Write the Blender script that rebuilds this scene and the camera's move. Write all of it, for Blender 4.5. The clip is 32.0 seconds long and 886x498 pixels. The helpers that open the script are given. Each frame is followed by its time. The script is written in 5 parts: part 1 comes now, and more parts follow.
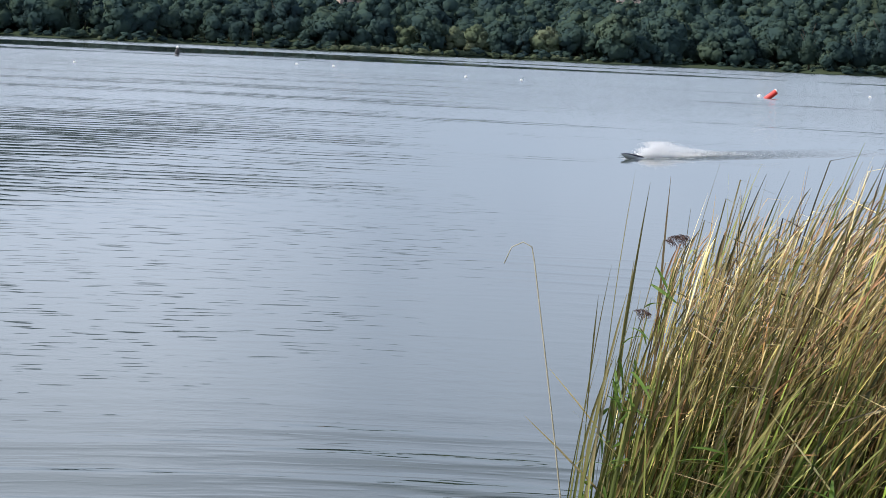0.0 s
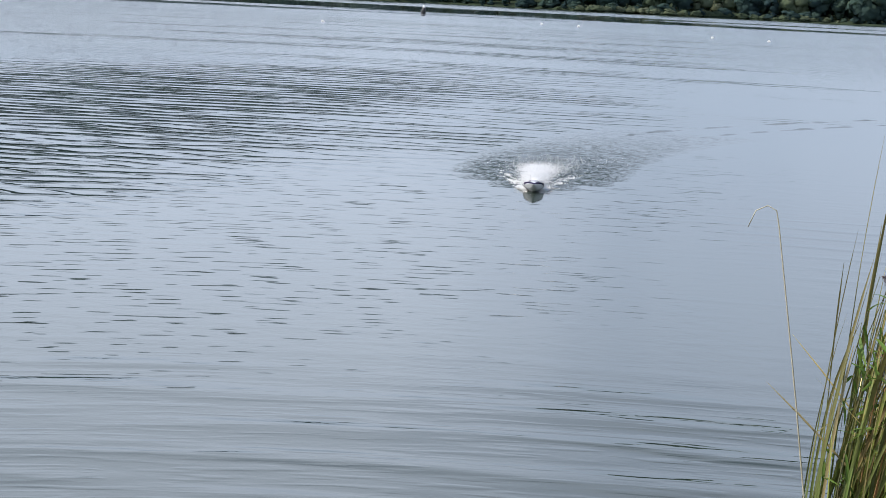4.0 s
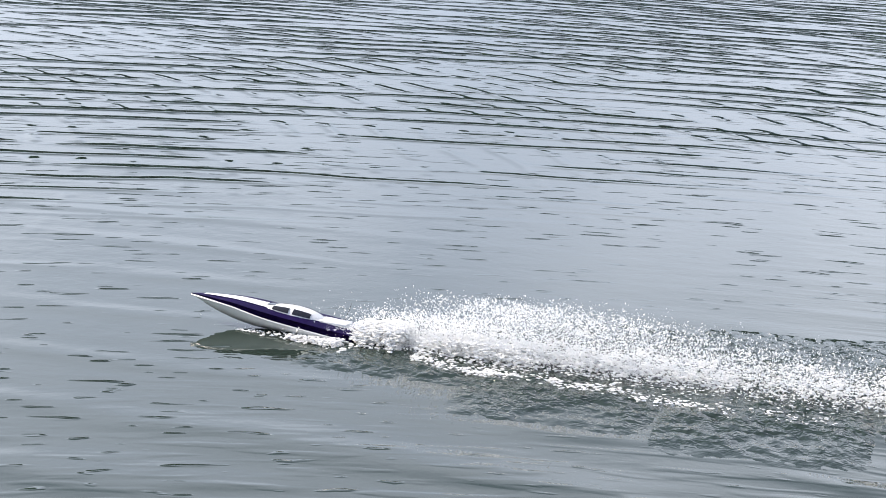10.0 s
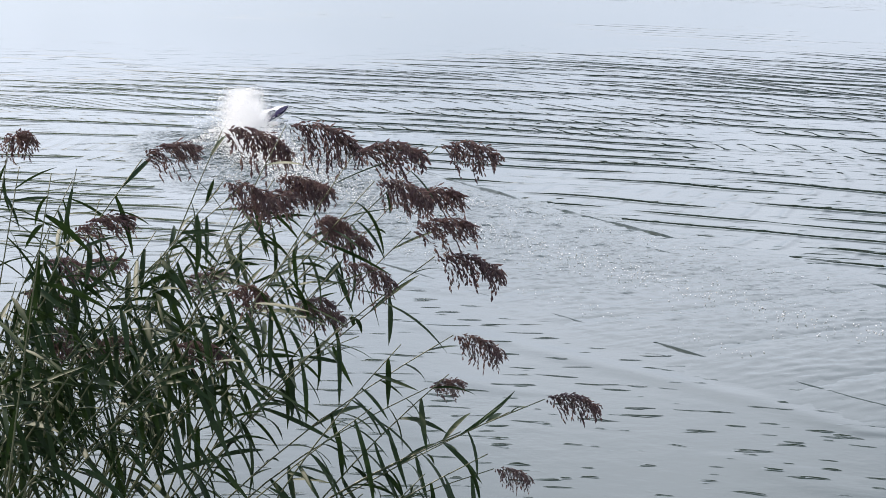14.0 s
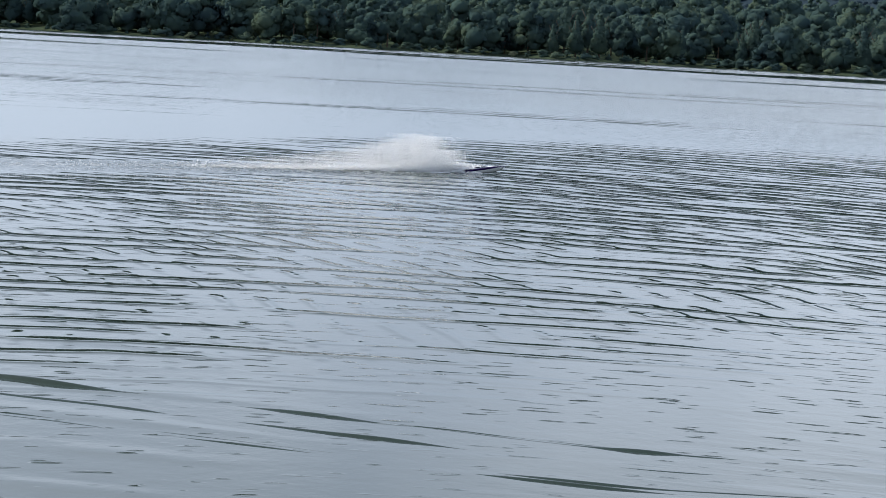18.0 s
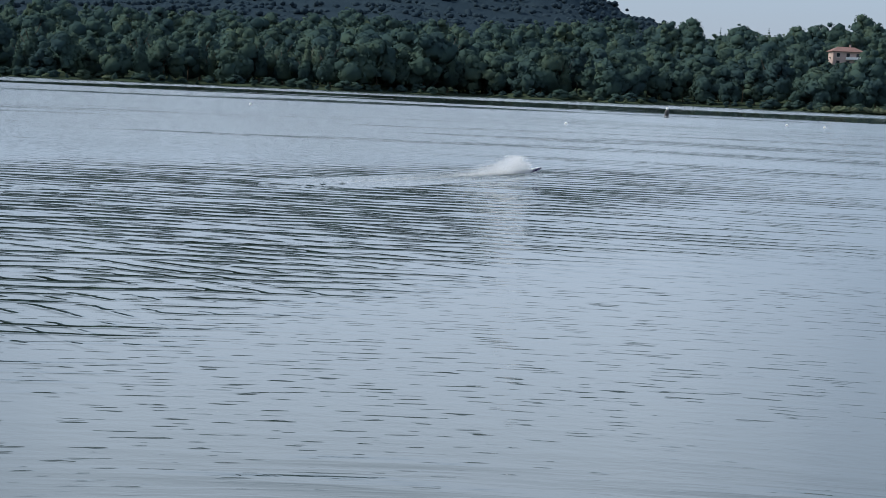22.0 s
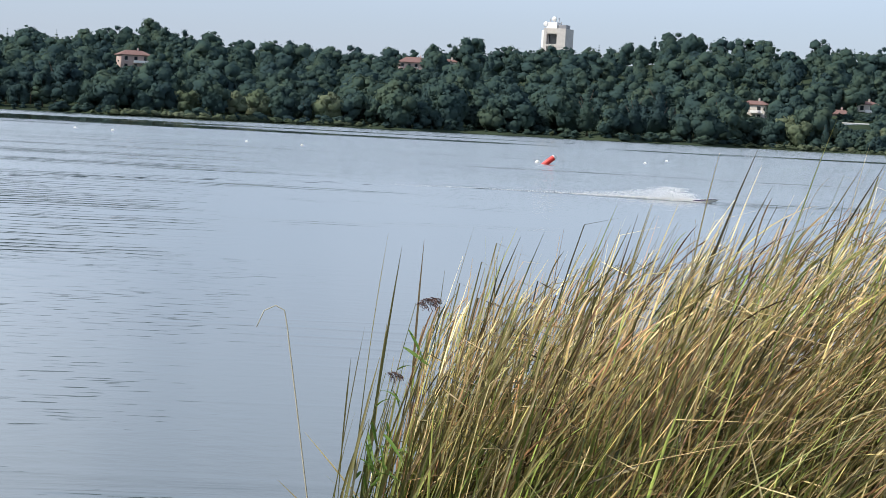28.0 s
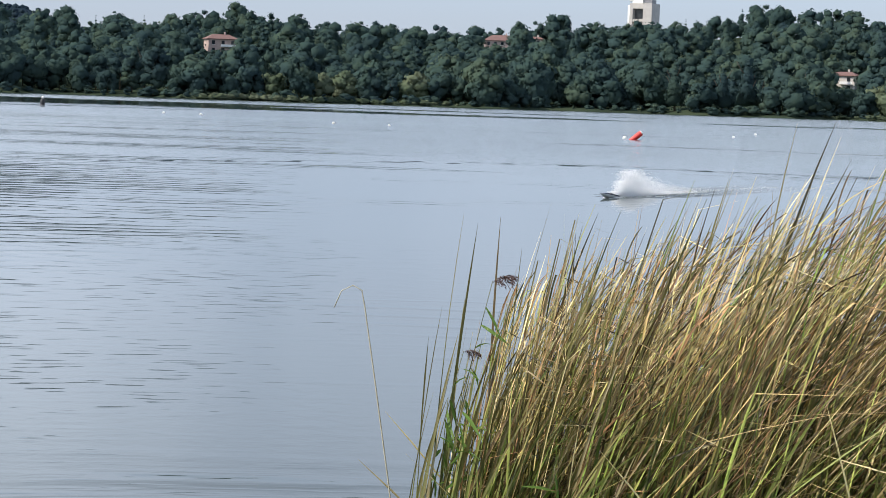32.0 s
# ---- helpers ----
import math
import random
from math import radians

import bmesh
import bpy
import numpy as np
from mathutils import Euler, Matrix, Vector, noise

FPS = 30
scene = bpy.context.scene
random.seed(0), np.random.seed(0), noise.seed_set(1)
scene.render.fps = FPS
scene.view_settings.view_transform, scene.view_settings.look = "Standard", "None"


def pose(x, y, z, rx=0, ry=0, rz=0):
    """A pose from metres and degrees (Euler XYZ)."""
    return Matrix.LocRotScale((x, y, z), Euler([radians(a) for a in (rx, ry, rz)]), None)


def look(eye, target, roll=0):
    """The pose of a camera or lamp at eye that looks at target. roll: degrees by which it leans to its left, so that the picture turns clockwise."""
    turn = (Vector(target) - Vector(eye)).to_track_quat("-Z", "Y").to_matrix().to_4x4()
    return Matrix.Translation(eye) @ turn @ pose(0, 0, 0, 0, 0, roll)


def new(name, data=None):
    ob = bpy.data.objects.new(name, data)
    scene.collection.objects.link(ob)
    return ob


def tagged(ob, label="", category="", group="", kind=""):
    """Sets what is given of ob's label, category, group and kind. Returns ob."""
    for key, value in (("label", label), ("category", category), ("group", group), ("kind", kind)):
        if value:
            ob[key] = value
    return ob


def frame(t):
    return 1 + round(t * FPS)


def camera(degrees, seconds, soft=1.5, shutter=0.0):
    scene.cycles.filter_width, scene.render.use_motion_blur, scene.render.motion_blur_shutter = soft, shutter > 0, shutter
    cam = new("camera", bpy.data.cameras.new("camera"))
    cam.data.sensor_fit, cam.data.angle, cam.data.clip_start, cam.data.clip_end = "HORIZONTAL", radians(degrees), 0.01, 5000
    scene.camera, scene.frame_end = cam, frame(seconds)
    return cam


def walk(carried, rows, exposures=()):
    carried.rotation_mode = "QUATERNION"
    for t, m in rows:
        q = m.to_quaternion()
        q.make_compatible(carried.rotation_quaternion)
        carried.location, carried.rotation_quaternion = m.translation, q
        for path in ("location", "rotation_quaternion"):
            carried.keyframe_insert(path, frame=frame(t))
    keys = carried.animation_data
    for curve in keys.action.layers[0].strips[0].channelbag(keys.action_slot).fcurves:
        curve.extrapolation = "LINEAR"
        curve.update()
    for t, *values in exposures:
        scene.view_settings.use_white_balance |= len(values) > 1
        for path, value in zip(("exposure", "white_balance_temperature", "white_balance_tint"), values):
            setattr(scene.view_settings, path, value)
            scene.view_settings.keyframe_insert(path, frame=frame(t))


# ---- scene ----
CAM_H = 2.4


def aim(az, el, roll, x=0.0):
    """The camera on the bank at x, turned az degrees to the right of +y and el degrees up."""
    a, e = radians(az), radians(el)
    eye = Vector((x, 0.0, CAM_H))
    return look(eye, eye + Vector((math.sin(a) * math.cos(e), math.cos(a) * math.cos(e), math.sin(e))), roll)


cam = camera(24.6, 32.0, soft=0.5)
walk(cam, [
    (0.0, aim(-6.04, -5.66, 2.67, -0.145)), (0.5, aim(-7.79, -5.87, 2.82, -0.145)),
    (1.0, aim(-9.11, -6.01, 2.96, -0.145)), (1.5, aim(-10.08, -6.14, 3.18, -0.145)),
    (2.0, aim(-10.88, -6.28, 3.19, -0.145)), (2.5, aim(-11.62, -6.48, 3.18, -0.145)),
    (3.0, aim(-12.26, -6.71, 3.18, -0.145)), (3.5, aim(-12.68, -6.90, 2.94, -0.145)),
    (4.0, aim(-12.83, -7.10, 2.86, -0.145)), (4.5, aim(-12.76, -7.31, 2.92, -0.145)),
    (5.0, aim(-12.58, -7.53, 2.93, -0.145)), (5.5, aim(-12.44, -7.77, 2.71, -0.145)),
    (6.0, aim(-12.35, -8.03, 2.24, -0.145)), (6.5, aim(-12.43, -8.35, 1.80, -0.145)),
    (7.0, aim(-12.71, -8.71, 1.69, -0.145)), (7.5, aim(-13.90, -9.05, 1.91, -0.145)),
    (8.0, aim(-16.14, -9.45, 2.25, -0.142)), (8.5, aim(-20.60, -9.51, 2.58, -0.134)),
    (9.0, aim(-26.43, -10.07, 2.74, -0.122)), (9.5, aim(-33.34, -10.45, 2.79, -0.107)),
    (10.0, aim(-41.24, -10.76, 2.70, -0.090)), (10.5, aim(-47.69, -10.96, 2.62, -0.072)),
    (11.0, aim(-53.05, -11.11, 2.55, -0.055)), (11.5, aim(-57.08, -11.19, 2.57, -0.038)),
    (12.0, aim(-60.35, -11.74, 2.39, -0.023)), (12.5, aim(-64.13, -11.67, 1.91, -0.011)),
    (13.0, aim(-68.06, -11.21, 1.43, -0.003)), (13.5, aim(-71.26, -10.34, 1.46, 0.000)),
    (14.0, aim(-72.67, -9.48, 1.66, 0.000)), (14.5, aim(-72.30, -8.63, 2.01, 0.000)),
    (15.0, aim(-70.29, -7.84, 2.36, 0.000)), (15.5, aim(-66.76, -7.14, 2.55, 0.000)),
    (16.0, aim(-61.74, -6.54, 2.57, 0.000)), (16.5, aim(-56.20, -6.14, 2.38, -0.017)),
    (17.0, aim(-50.37, -5.86, 2.83, -0.034)), (17.5, aim(-44.82, -5.73, 3.15, -0.051)),
    (18.0, aim(-39.79, -5.74, 3.23, -0.068)), (18.5, aim(-35.40, -5.79, 3.18, -0.085)),
    (19.0, aim(-31.61, -5.84, 3.06, -0.102)), (19.5, aim(-28.42, -5.72, 2.95, -0.119)),
    (20.0, aim(-25.84, -5.53, 2.72, -0.136)), (20.5, aim(-23.75, -5.25, 2.52, -0.153)),
    (21.0, aim(-22.10, -4.96, 2.48, -0.170)), (21.5, aim(-20.81, -4.73, 2.50, -0.172)),
    (22.0, aim(-19.80, -4.56, 2.51, -0.173)), (22.5, aim(-18.93, -4.34, 2.54, -0.175)),
    (23.0, aim(-18.03, -4.10, 2.60, -0.177)), (23.5, aim(-16.87, -3.81, 2.69, -0.178)),
    (24.0, aim(-15.47, -3.64, 2.74, -0.180)), (24.5, aim(-13.86, -3.61, 2.84, -0.165)),
    (25.0, aim(-12.12, -3.63, 2.88, -0.143)), (25.5, aim(-10.27, -3.71, 2.89, -0.120)),
    (26.0, aim(-8.30, -3.78, 2.89, -0.098)), (26.5, aim(-6.22, -3.80, 2.93, -0.075)),
    (27.0, aim(-4.03, -3.75, 3.01, -0.050)), (27.5, aim(-1.90, -3.65, 2.98, -0.030)),
    (28.0, aim(0.00, -3.53, 3.02, -0.010)), (28.5, aim(1.48, -3.48, 2.96, -0.005)),
    (29.0, aim(2.38, -3.44, 2.85, 0.000)), (29.5, aim(2.60, -3.45, 2.72, 0.000)),
    (30.0, aim(2.17, -3.53, 2.57, 0.000)), (30.5, aim(1.29, -3.68, 2.44, 0.000)),
    (31.0, aim(0.18, -3.83, 2.33, 0.000)), (31.5, aim(-1.09, -4.03, 2.10, 0.020)),
    (32.0, aim(-2.50, -4.24, 1.88, 0.050)),
], exposures=[(0.0, 0.82, 6550, 12), (7.0, 0.90, 6500, 12), (8.0, 1.08, 6550, 12), (9.0, 1.02, 6600, 13), (10.0, 1.22, 6850, 14), (11.0, 1.12, 6900, 14), (13.5, 1.12, 6950, 14), (16.0, 0.92, 6800, 13), (17.0, 0.96, 6750, 13), (18.0, 0.92, 6600, 11), (19.0, 0.80, 6500, 10), (21.0, 0.56, 6250, 8), (24.0, 0.56, 6250, 8), (27.0, 0.86, 6500, 10), (32.0, 0.86, 6550, 11)])

# ---- light ----
SUN_AZ, SUN_EL = -112.0, 42.0
world = bpy.data.worlds.new("sky")
scene.world = world
world.use_nodes = True
wn = world.node_tree.nodes
sky = wn.new("ShaderNodeTexSky")
sky.sky_type = "NISHITA"
sky.sun_disc = False
sky.sun_elevation, sky.sun_rotation = radians(SUN_EL), radians(SUN_AZ)
sky.air_density, sky.dust_density, sky.ozone_density = 1.0, 1.0, 2.0
wn["Background"].inputs["Strength"].default_value = 0.075
wl = world.node_tree.links
# a bank of thin bright cloud over the hazy horizon, blue sky above it
sky_at = wn.new("ShaderNodeTexCoord")
up = wn.new("ShaderNodeSeparateXYZ")
wl.new(sky_at.outputs["Generated"], up.inputs[0])
veil_noise = wn.new("ShaderNodeTexNoise")
veil_noise.inputs["Scale"].default_value, veil_noise.inputs["Detail"].default_value = 3.0, 5.0
wl.new(sky_at.outputs["Generated"], veil_noise.inputs["Vector"])


def sky_step(low, high):
    n = wn.new("ShaderNodeMapRange")
    n.interpolation_type = "SMOOTHSTEP"
    n.inputs["From Min"].default_value, n.inputs["From Max"].default_value = low, high
    wl.new(up.outputs[2], n.inputs["Value"])
    return n.outputs[0]


def sky_mul(a, b):
    n = wn.new("ShaderNodeMath")
    n.operation = "MULTIPLY"
    wl.new(a, n.inputs[0])
    wl.new(b, n.inputs[1])
    return n.outputs[0]


veil = wn.new("ShaderNodeMapRange")
veil.inputs["From Min"].default_value, veil.inputs["From Max"].default_value, veil.inputs["To Min"].default_value = 0.3, 0.62, 0.35
wl.new(veil_noise.outputs[0], veil.inputs["Value"])
cover = sky_mul(sky_mul(sky_step(0.04, 0.17), sky_step(0.62, 0.27)), veil.outputs[0])
blend = wn.new("ShaderNodeMix")
blend.data_type = "RGBA"
toward = wn.new("ShaderNodeVectorMath")  # thin cloud glows towards the sun
toward.operation = "DOT_PRODUCT"
toward.inputs[1].default_value = (math.sin(radians(SUN_AZ)) * math.cos(radians(SUN_EL)), math.cos(radians(SUN_AZ)) * math.cos(radians(SUN_EL)), math.sin(radians(SUN_EL)))
wl.new(sky_at.outputs["Generated"], toward.inputs[0])
glow = wn.new("ShaderNodeMapRange")
glow.interpolation_type = "SMOOTHSTEP"
glow.inputs["From Min"].default_value, glow.inputs["From Max"].default_value, glow.inputs["To Min"].default_value, glow.inputs["To Max"].default_value = 0.45, 0.98, 1.0, 1.6
wl.new(toward.outputs["Value"], glow.inputs["Value"])
cloud = wn.new("ShaderNodeVectorMath")
cloud.operation = "SCALE"
cloud.inputs[0].default_value = (8.0, 9.2, 11.0)
wl.new(glow.outputs[0], cloud.inputs["Scale"])
wl.new(cloud.outputs["Vector"], blend.inputs["B"])
wl.new(cover, blend.inputs["Factor"])
haze = wn.new("ShaderNodeMix")
haze.data_type = "RGBA"
haze.inputs["Factor"].default_value = 0.55
haze.inputs["B"].default_value = (3.65, 4.5, 6.5, 1.0)
wl.new(sky.outputs[0], haze.inputs["A"])
wl.new(haze.outputs["Result"], blend.inputs["A"])
wl.new(blend.outputs["Result"], wn["Background"].inputs["Color"])
sun = new("sun", bpy.data.lights.new("sun", "SUN"))
sun.data.energy, sun.data.angle, sun.data.color = 2.7, radians(0.6), (1.0, 0.93, 0.82)
sun_dir = Vector((math.sin(radians(SUN_AZ)) * math.cos(radians(SUN_EL)), math.cos(radians(SUN_AZ)) * math.cos(radians(SUN_EL)), math.sin(radians(SUN_EL))))
sun.matrix_world = look(sun_dir * 50, (0, 0, 0))

# ---- materials ----
def material(name, rough=0.6, metal=0.0, spec=0.5):
    m = bpy.data.materials.new(name)
    m.use_nodes = True
    b = m.node_tree.nodes["Principled BSDF"]
    b.inputs["Roughness"].default_value = rough
    b.inputs["Metallic"].default_value = metal
    b.inputs["Specular IOR Level"].default_value = spec
    return m, m.node_tree, b


def node(nt, kind, inputs=(), operation=""):
    """A node; inputs is a list of (socket, value or output)."""
    n = nt.nodes.new(kind)
    if operation:
        n.operation = operation
    for key, value in inputs:
        put(nt, n.inputs[key], value)
    return n


def put(nt, socket, value):
    if isinstance(value, bpy.types.NodeSocket):
        nt.links.new(value, socket)
    else:
        socket.default_value = value


def maths(nt, op, a, b=0.0, c=0.0, clamp=False):
    n = node(nt, "ShaderNodeMath", [(0, a), (1, b), (2, c)], operation=op)
    n.use_clamp = clamp
    return n.outputs[0]


def ramp(nt, fac, stops):
    n = node(nt, "ShaderNodeValToRGB", [(0, fac)])
    el = n.color_ramp.elements
    while len(el) < len(stops):
        el.new(0.5)
    for e, (pos, col) in zip(el, stops):
        e.position, e.color = pos, (*col, 1.0) if len(col) == 3 else col
    return n.outputs[0]


def step(nt, value, low, high):
    """0 below low, 1 above high, smooth between."""
    n = node(nt, "ShaderNodeMapRange", [("Value", value), ("From Min", low), ("From Max", high)])
    n.interpolation_type = "SMOOTHSTEP"
    return n.outputs[0]


def noise_tex(nt, vector, scale, detail=3.0, rough=0.5, distortion=0.0):
    return node(nt, "ShaderNodeTexNoise", [("Vector", vector), ("Scale", scale), ("Detail", detail), ("Roughness", rough), ("Distortion", distortion)]).outputs[0]


def mottled(name, colours, scale=4.0, rough=0.6, bump=0.0, spec=0.5, random_by="", metal=0.0, space="Object"):
    """A surface whose colour wanders between the colours at two scales."""
    m, nt, b = material(name, rough, metal, spec)
    at = node(nt, "ShaderNodeTexCoord").outputs[space]
    big = noise_tex(nt, at, scale, 4.0)
    fine = noise_tex(nt, at, scale * 7.3, 5.0, 0.6)
    v = maths(nt, "ADD", maths(nt, "MULTIPLY", big, 0.6), maths(nt, "MULTIPLY", fine, 0.4))
    if random_by == "island":
        r = node(nt, "ShaderNodeNewGeometry").outputs["Random Per Island"]
        v = maths(nt, "ADD", maths(nt, "MULTIPLY", v, 0.45), maths(nt, "MULTIPLY", r, 0.5))
    elif random_by == "object":
        r = node(nt, "ShaderNodeObjectInfo").outputs["Random"]
        v = maths(nt, "ADD", maths(nt, "MULTIPLY", v, 0.5), maths(nt, "MULTIPLY", r, 0.45))
    n = len(colours)
    lo, hi = (0.3, 0.7) if not random_by else (0.15, 0.8)
    col = ramp(nt, v, [(lo + (hi - lo) * i / max(1, n - 1), c) for i, c in enumerate(colours)])
    nt.links.new(col, b.inputs["Base Color"])
    if bump:
        bn = node(nt, "ShaderNodeBump", [("Height", fine), ("Distance", bump), ("Strength", 1.0)])
        nt.links.new(bn.outputs[0], b.inputs["Normal"])
    return m


def water_material():
    """Lake water: dark green body, mirror surface, belts of short steep waves, sparse ripples, slick lanes farther out."""
    m, nt, b = material("lake_water", 0.03)
    b.inputs["IOR"].default_value = 1.333
    pos = node(nt, "ShaderNodeNewGeometry").outputs["Position"]
    sep = node(nt, "ShaderNodeSeparateXYZ", [(0, pos)])
    x, y = sep.outputs[0], sep.outputs[1]
    far = node(nt, "ShaderNodeVectorMath", [(0, pos)], operation="LENGTH").outputs["Value"]
    broad = noise_tex(nt, pos, 0.07, 3.0)
    patch = noise_tex(nt, pos, 0.16, 3.0)
    mid = noise_tex(nt, pos, 0.55, 2.0)

    def add(*terms):
        out = terms[0]
        for t in terms[1:]:
            out = maths(nt, "ADD", out, t)
        return out

    def mul(*terms):
        out = terms[0]
        for t in terms[1:]:
            out = maths(nt, "MULTIPLY", out, t)
        return out

    def crests(cx, cy, length, wander, fine, sharp):
        """Waves that run in towards the bank round (cx, cy): narrow crests, wandering phase; 0 to 1."""
        off = node(nt, "ShaderNodeVectorMath", [(0, pos), (1, (-cx, -cy, 0.0))], operation="ADD").outputs["Vector"]
        r = node(nt, "ShaderNodeVectorMath", [(0, off)], operation="LENGTH").outputs["Value"]
        phase = add(mul(r, 6.2832 / length), mul(broad, wander), mul(mid, fine))
        return maths(nt, "POWER", add(mul(maths(nt, "SINE", phase), 0.5), 0.5), sharp)

    def rollers(cx, cy, base, grow, wander, fine, sharp):
        """Wake waves round (cx, cy) that lengthen outwards: (height in metres for a slope of about 1, at unit steepness)."""
        off = node(nt, "ShaderNodeVectorMath", [(0, pos), (1, (-cx, -cy, 0.0))], operation="ADD").outputs["Vector"]
        r = node(nt, "ShaderNodeVectorMath", [(0, off)], operation="LENGTH").outputs["Value"]
        length = add(mul(r, grow), base)
        phase = add(mul(maths(nt, "LOGARITHM", length, 2.71828), 6.2832 / grow), mul(broad, wander), mul(mid, fine))
        return mul(maths(nt, "POWER", add(mul(maths(nt, "SINE", phase), 0.5), 0.5), sharp), length)

    turn = maths(nt, "ARCTAN2", x, y)

    def train(slant, length, crest, seed=0.0):
        """Short-crested ripples that run in towards the bank; slant tilts the crests."""
        at = node(nt, "ShaderNodeCombineXYZ", [(0, add(mul(turn, 17.0 / crest), mul(far, slant), seed)), (1, add(mul(far, 1.3 / length), seed * 0.7)), (2, seed)])
        return noise_tex(nt, at.outputs[0], 1.0, 1.0, 0.4, 0.15)

    wob = mul(maths(nt, "SUBTRACT", broad, 0.5), 26.0)
    # a belt of steeper waves off the left bank
    side_at = add(x, mul(far, 0.09), -1.4, mul(wob, 0.22))
    side = add(mul(step(nt, side_at, -7.0, -12.0), 0.82), mul(step(nt, side_at, -1.0, -8.0), step(nt, far, 24.0, 34.0), 0.18))
    belt = mul(step(nt, add(far, mul(wob, 0.2)), 12.5, 18.0), step(nt, add(far, mul(y, -0.6), mul(wob, 0.25)), 28.5, 21.5))
    gust = add(0.58, mul(step(nt, patch, 0.36, 0.6), 0.42))
    # wind streaks out on the open lake
    streak_at = node(nt, "ShaderNodeCombineXYZ", [(0, mul(far, 0.13)), (1, mul(turn, 2.6)), (2, 3.0)])
    streaks = mul(step(nt, noise_tex(nt, streak_at.outputs[0], 1.0, 3.0, 0.55), 0.55, 0.66), step(nt, far, 55.0, 75.0), step(nt, far, 210.0, 130.0))
    rough_zone = maths(nt, "MAXIMUM", mul(side, belt, gust, add(0.78, mul(step(nt, far, 20.0, 36.0), 0.9))), mul(streaks, 0.6))
    breaks = step(nt, train(0.12, 1.0, 2.3, 2.0), 0.40, 0.56)
    breaks_b = step(nt, train(-0.15, 0.8, 1.7, 7.0), 0.42, 0.58)
    h1 = add(mul(rollers(4.0, -8.0, 0.09, 0.019, 16.0, 4.6, 6.0), 0.066, breaks), mul(rollers(-22.0, -2.0, 0.11, 0.016, 20.0, 4.0, 5.0), 0.056, breaks_b))
    h1 = add(h1, mul(train(0.3, 0.30, 1.2, 5.0), 0.002))
    # faint waves elsewhere, in patches
    calm_zone = add(0.04, mul(step(nt, noise_tex(nt, pos, 0.08, 2.0), 0.50, 0.68), 0.5))
    h2 = mul(crests(2.0, -20.0, 0.9, 14.0, 1.2, 4.0), 0.012, breaks)
    near = mul(step(nt, add(far, mul(wob, 0.15)), 14.0, 11.0), step(nt, x, -8.0, -4.5), step(nt, x, 0.6, -1.0))
    swell = mul(add(mul(crests(1.0, -16.0, 0.80, 7.0, 1.2, 1.2), 0.017, step(nt, train(0.30, 0.6, 3.4, 9.0), 0.32, 0.58)), mul(step(nt, train(0.9, 0.14, 0.8, 13.0), 0.45, 0.75), 0.003)), near, add(0.35, mul(step(nt, patch, 0.38, 0.58), 0.65)))
    dash_zone = mul(step(nt, far, 40.0, 22.0), step(nt, x, -1.0, -5.0), maths(nt, "SUBTRACT", 1.0, mul(near, 0.8)), add(0.15, mul(step(nt, patch, 0.38, 0.6), 0.85)))
    dash = mul(step(nt, train(0.5, 0.10, 0.42, 21.0), 0.64, 0.80), 0.014, dash_zone)
    rip = mul(noise_tex(nt, pos, 4.5, 3.0, 0.6), 0.0022)
    # wind ripples that grow with the distance from the bank
    open_water = step(nt, add(far, mul(wob, 0.8)), 30.0, 120.0)
    lane_at = node(nt, "ShaderNodeCombineXYZ", [(0, maths(nt, "DIVIDE", 1050.0, far)), (1, mul(turn, 1.5)), (2, 0.0)])
    lane_n = noise_tex(nt, lane_at.outputs[0], 1.0, 4.0, 0.6)
    slick = mul(step(nt, lane_n, 0.50, 0.57), step(nt, far, 130.0, 320.0))
    ruffle = mul(open_water, maths(nt, "SUBTRACT", 1.0, mul(slick, 0.9)))
    wind = mul(noise_tex(nt, pos, 2.6, 2.0, 0.6), 0.035, ruffle)
    height = add(mul(h1, add(rough_zone, 0.01)), mul(h2, calm_zone), swell, dash, rip, wind)
    bump = node(nt, "ShaderNodeBump", [("Height", height), ("Distance", 1.0), ("Strength", 1.0)])
    # far out only the near faces of the wavelets show, which lean towards the bank
    ahead = node(nt, "ShaderNodeVectorMath", [(0, pos)], operation="NORMALIZE").outputs["Vector"]
    lean = node(nt, "ShaderNodeVectorMath", [(0, ahead), ("Scale", add(mul(ruffle, -0.028), mul(step(nt, far, 12.0, 24.0), step(nt, slick, 1.0, 0.0), -0.022)))], operation="SCALE").outputs["Vector"]
    tilted = node(nt, "ShaderNodeVectorMath", [(0, bump.outputs[0]), (1, lean)], operation="ADD").outputs["Vector"]
    tilted = node(nt, "ShaderNodeVectorMath", [(0, tilted)], operation="NORMALIZE").outputs["Vector"]
    nt.links.new(tilted, b.inputs["Normal"])
    nt.links.new(add(0.025, mul(ruffle, 0.07)), b.inputs["Roughness"])
    tint = noise_tex(nt, pos, 0.05, 4.0)
    nt.links.new(ramp(nt, tint, [(0.3, (0.020, 0.032, 0.026)), (0.7, (0.030, 0.045, 0.034))]), b.inputs["Base Color"])
    return m


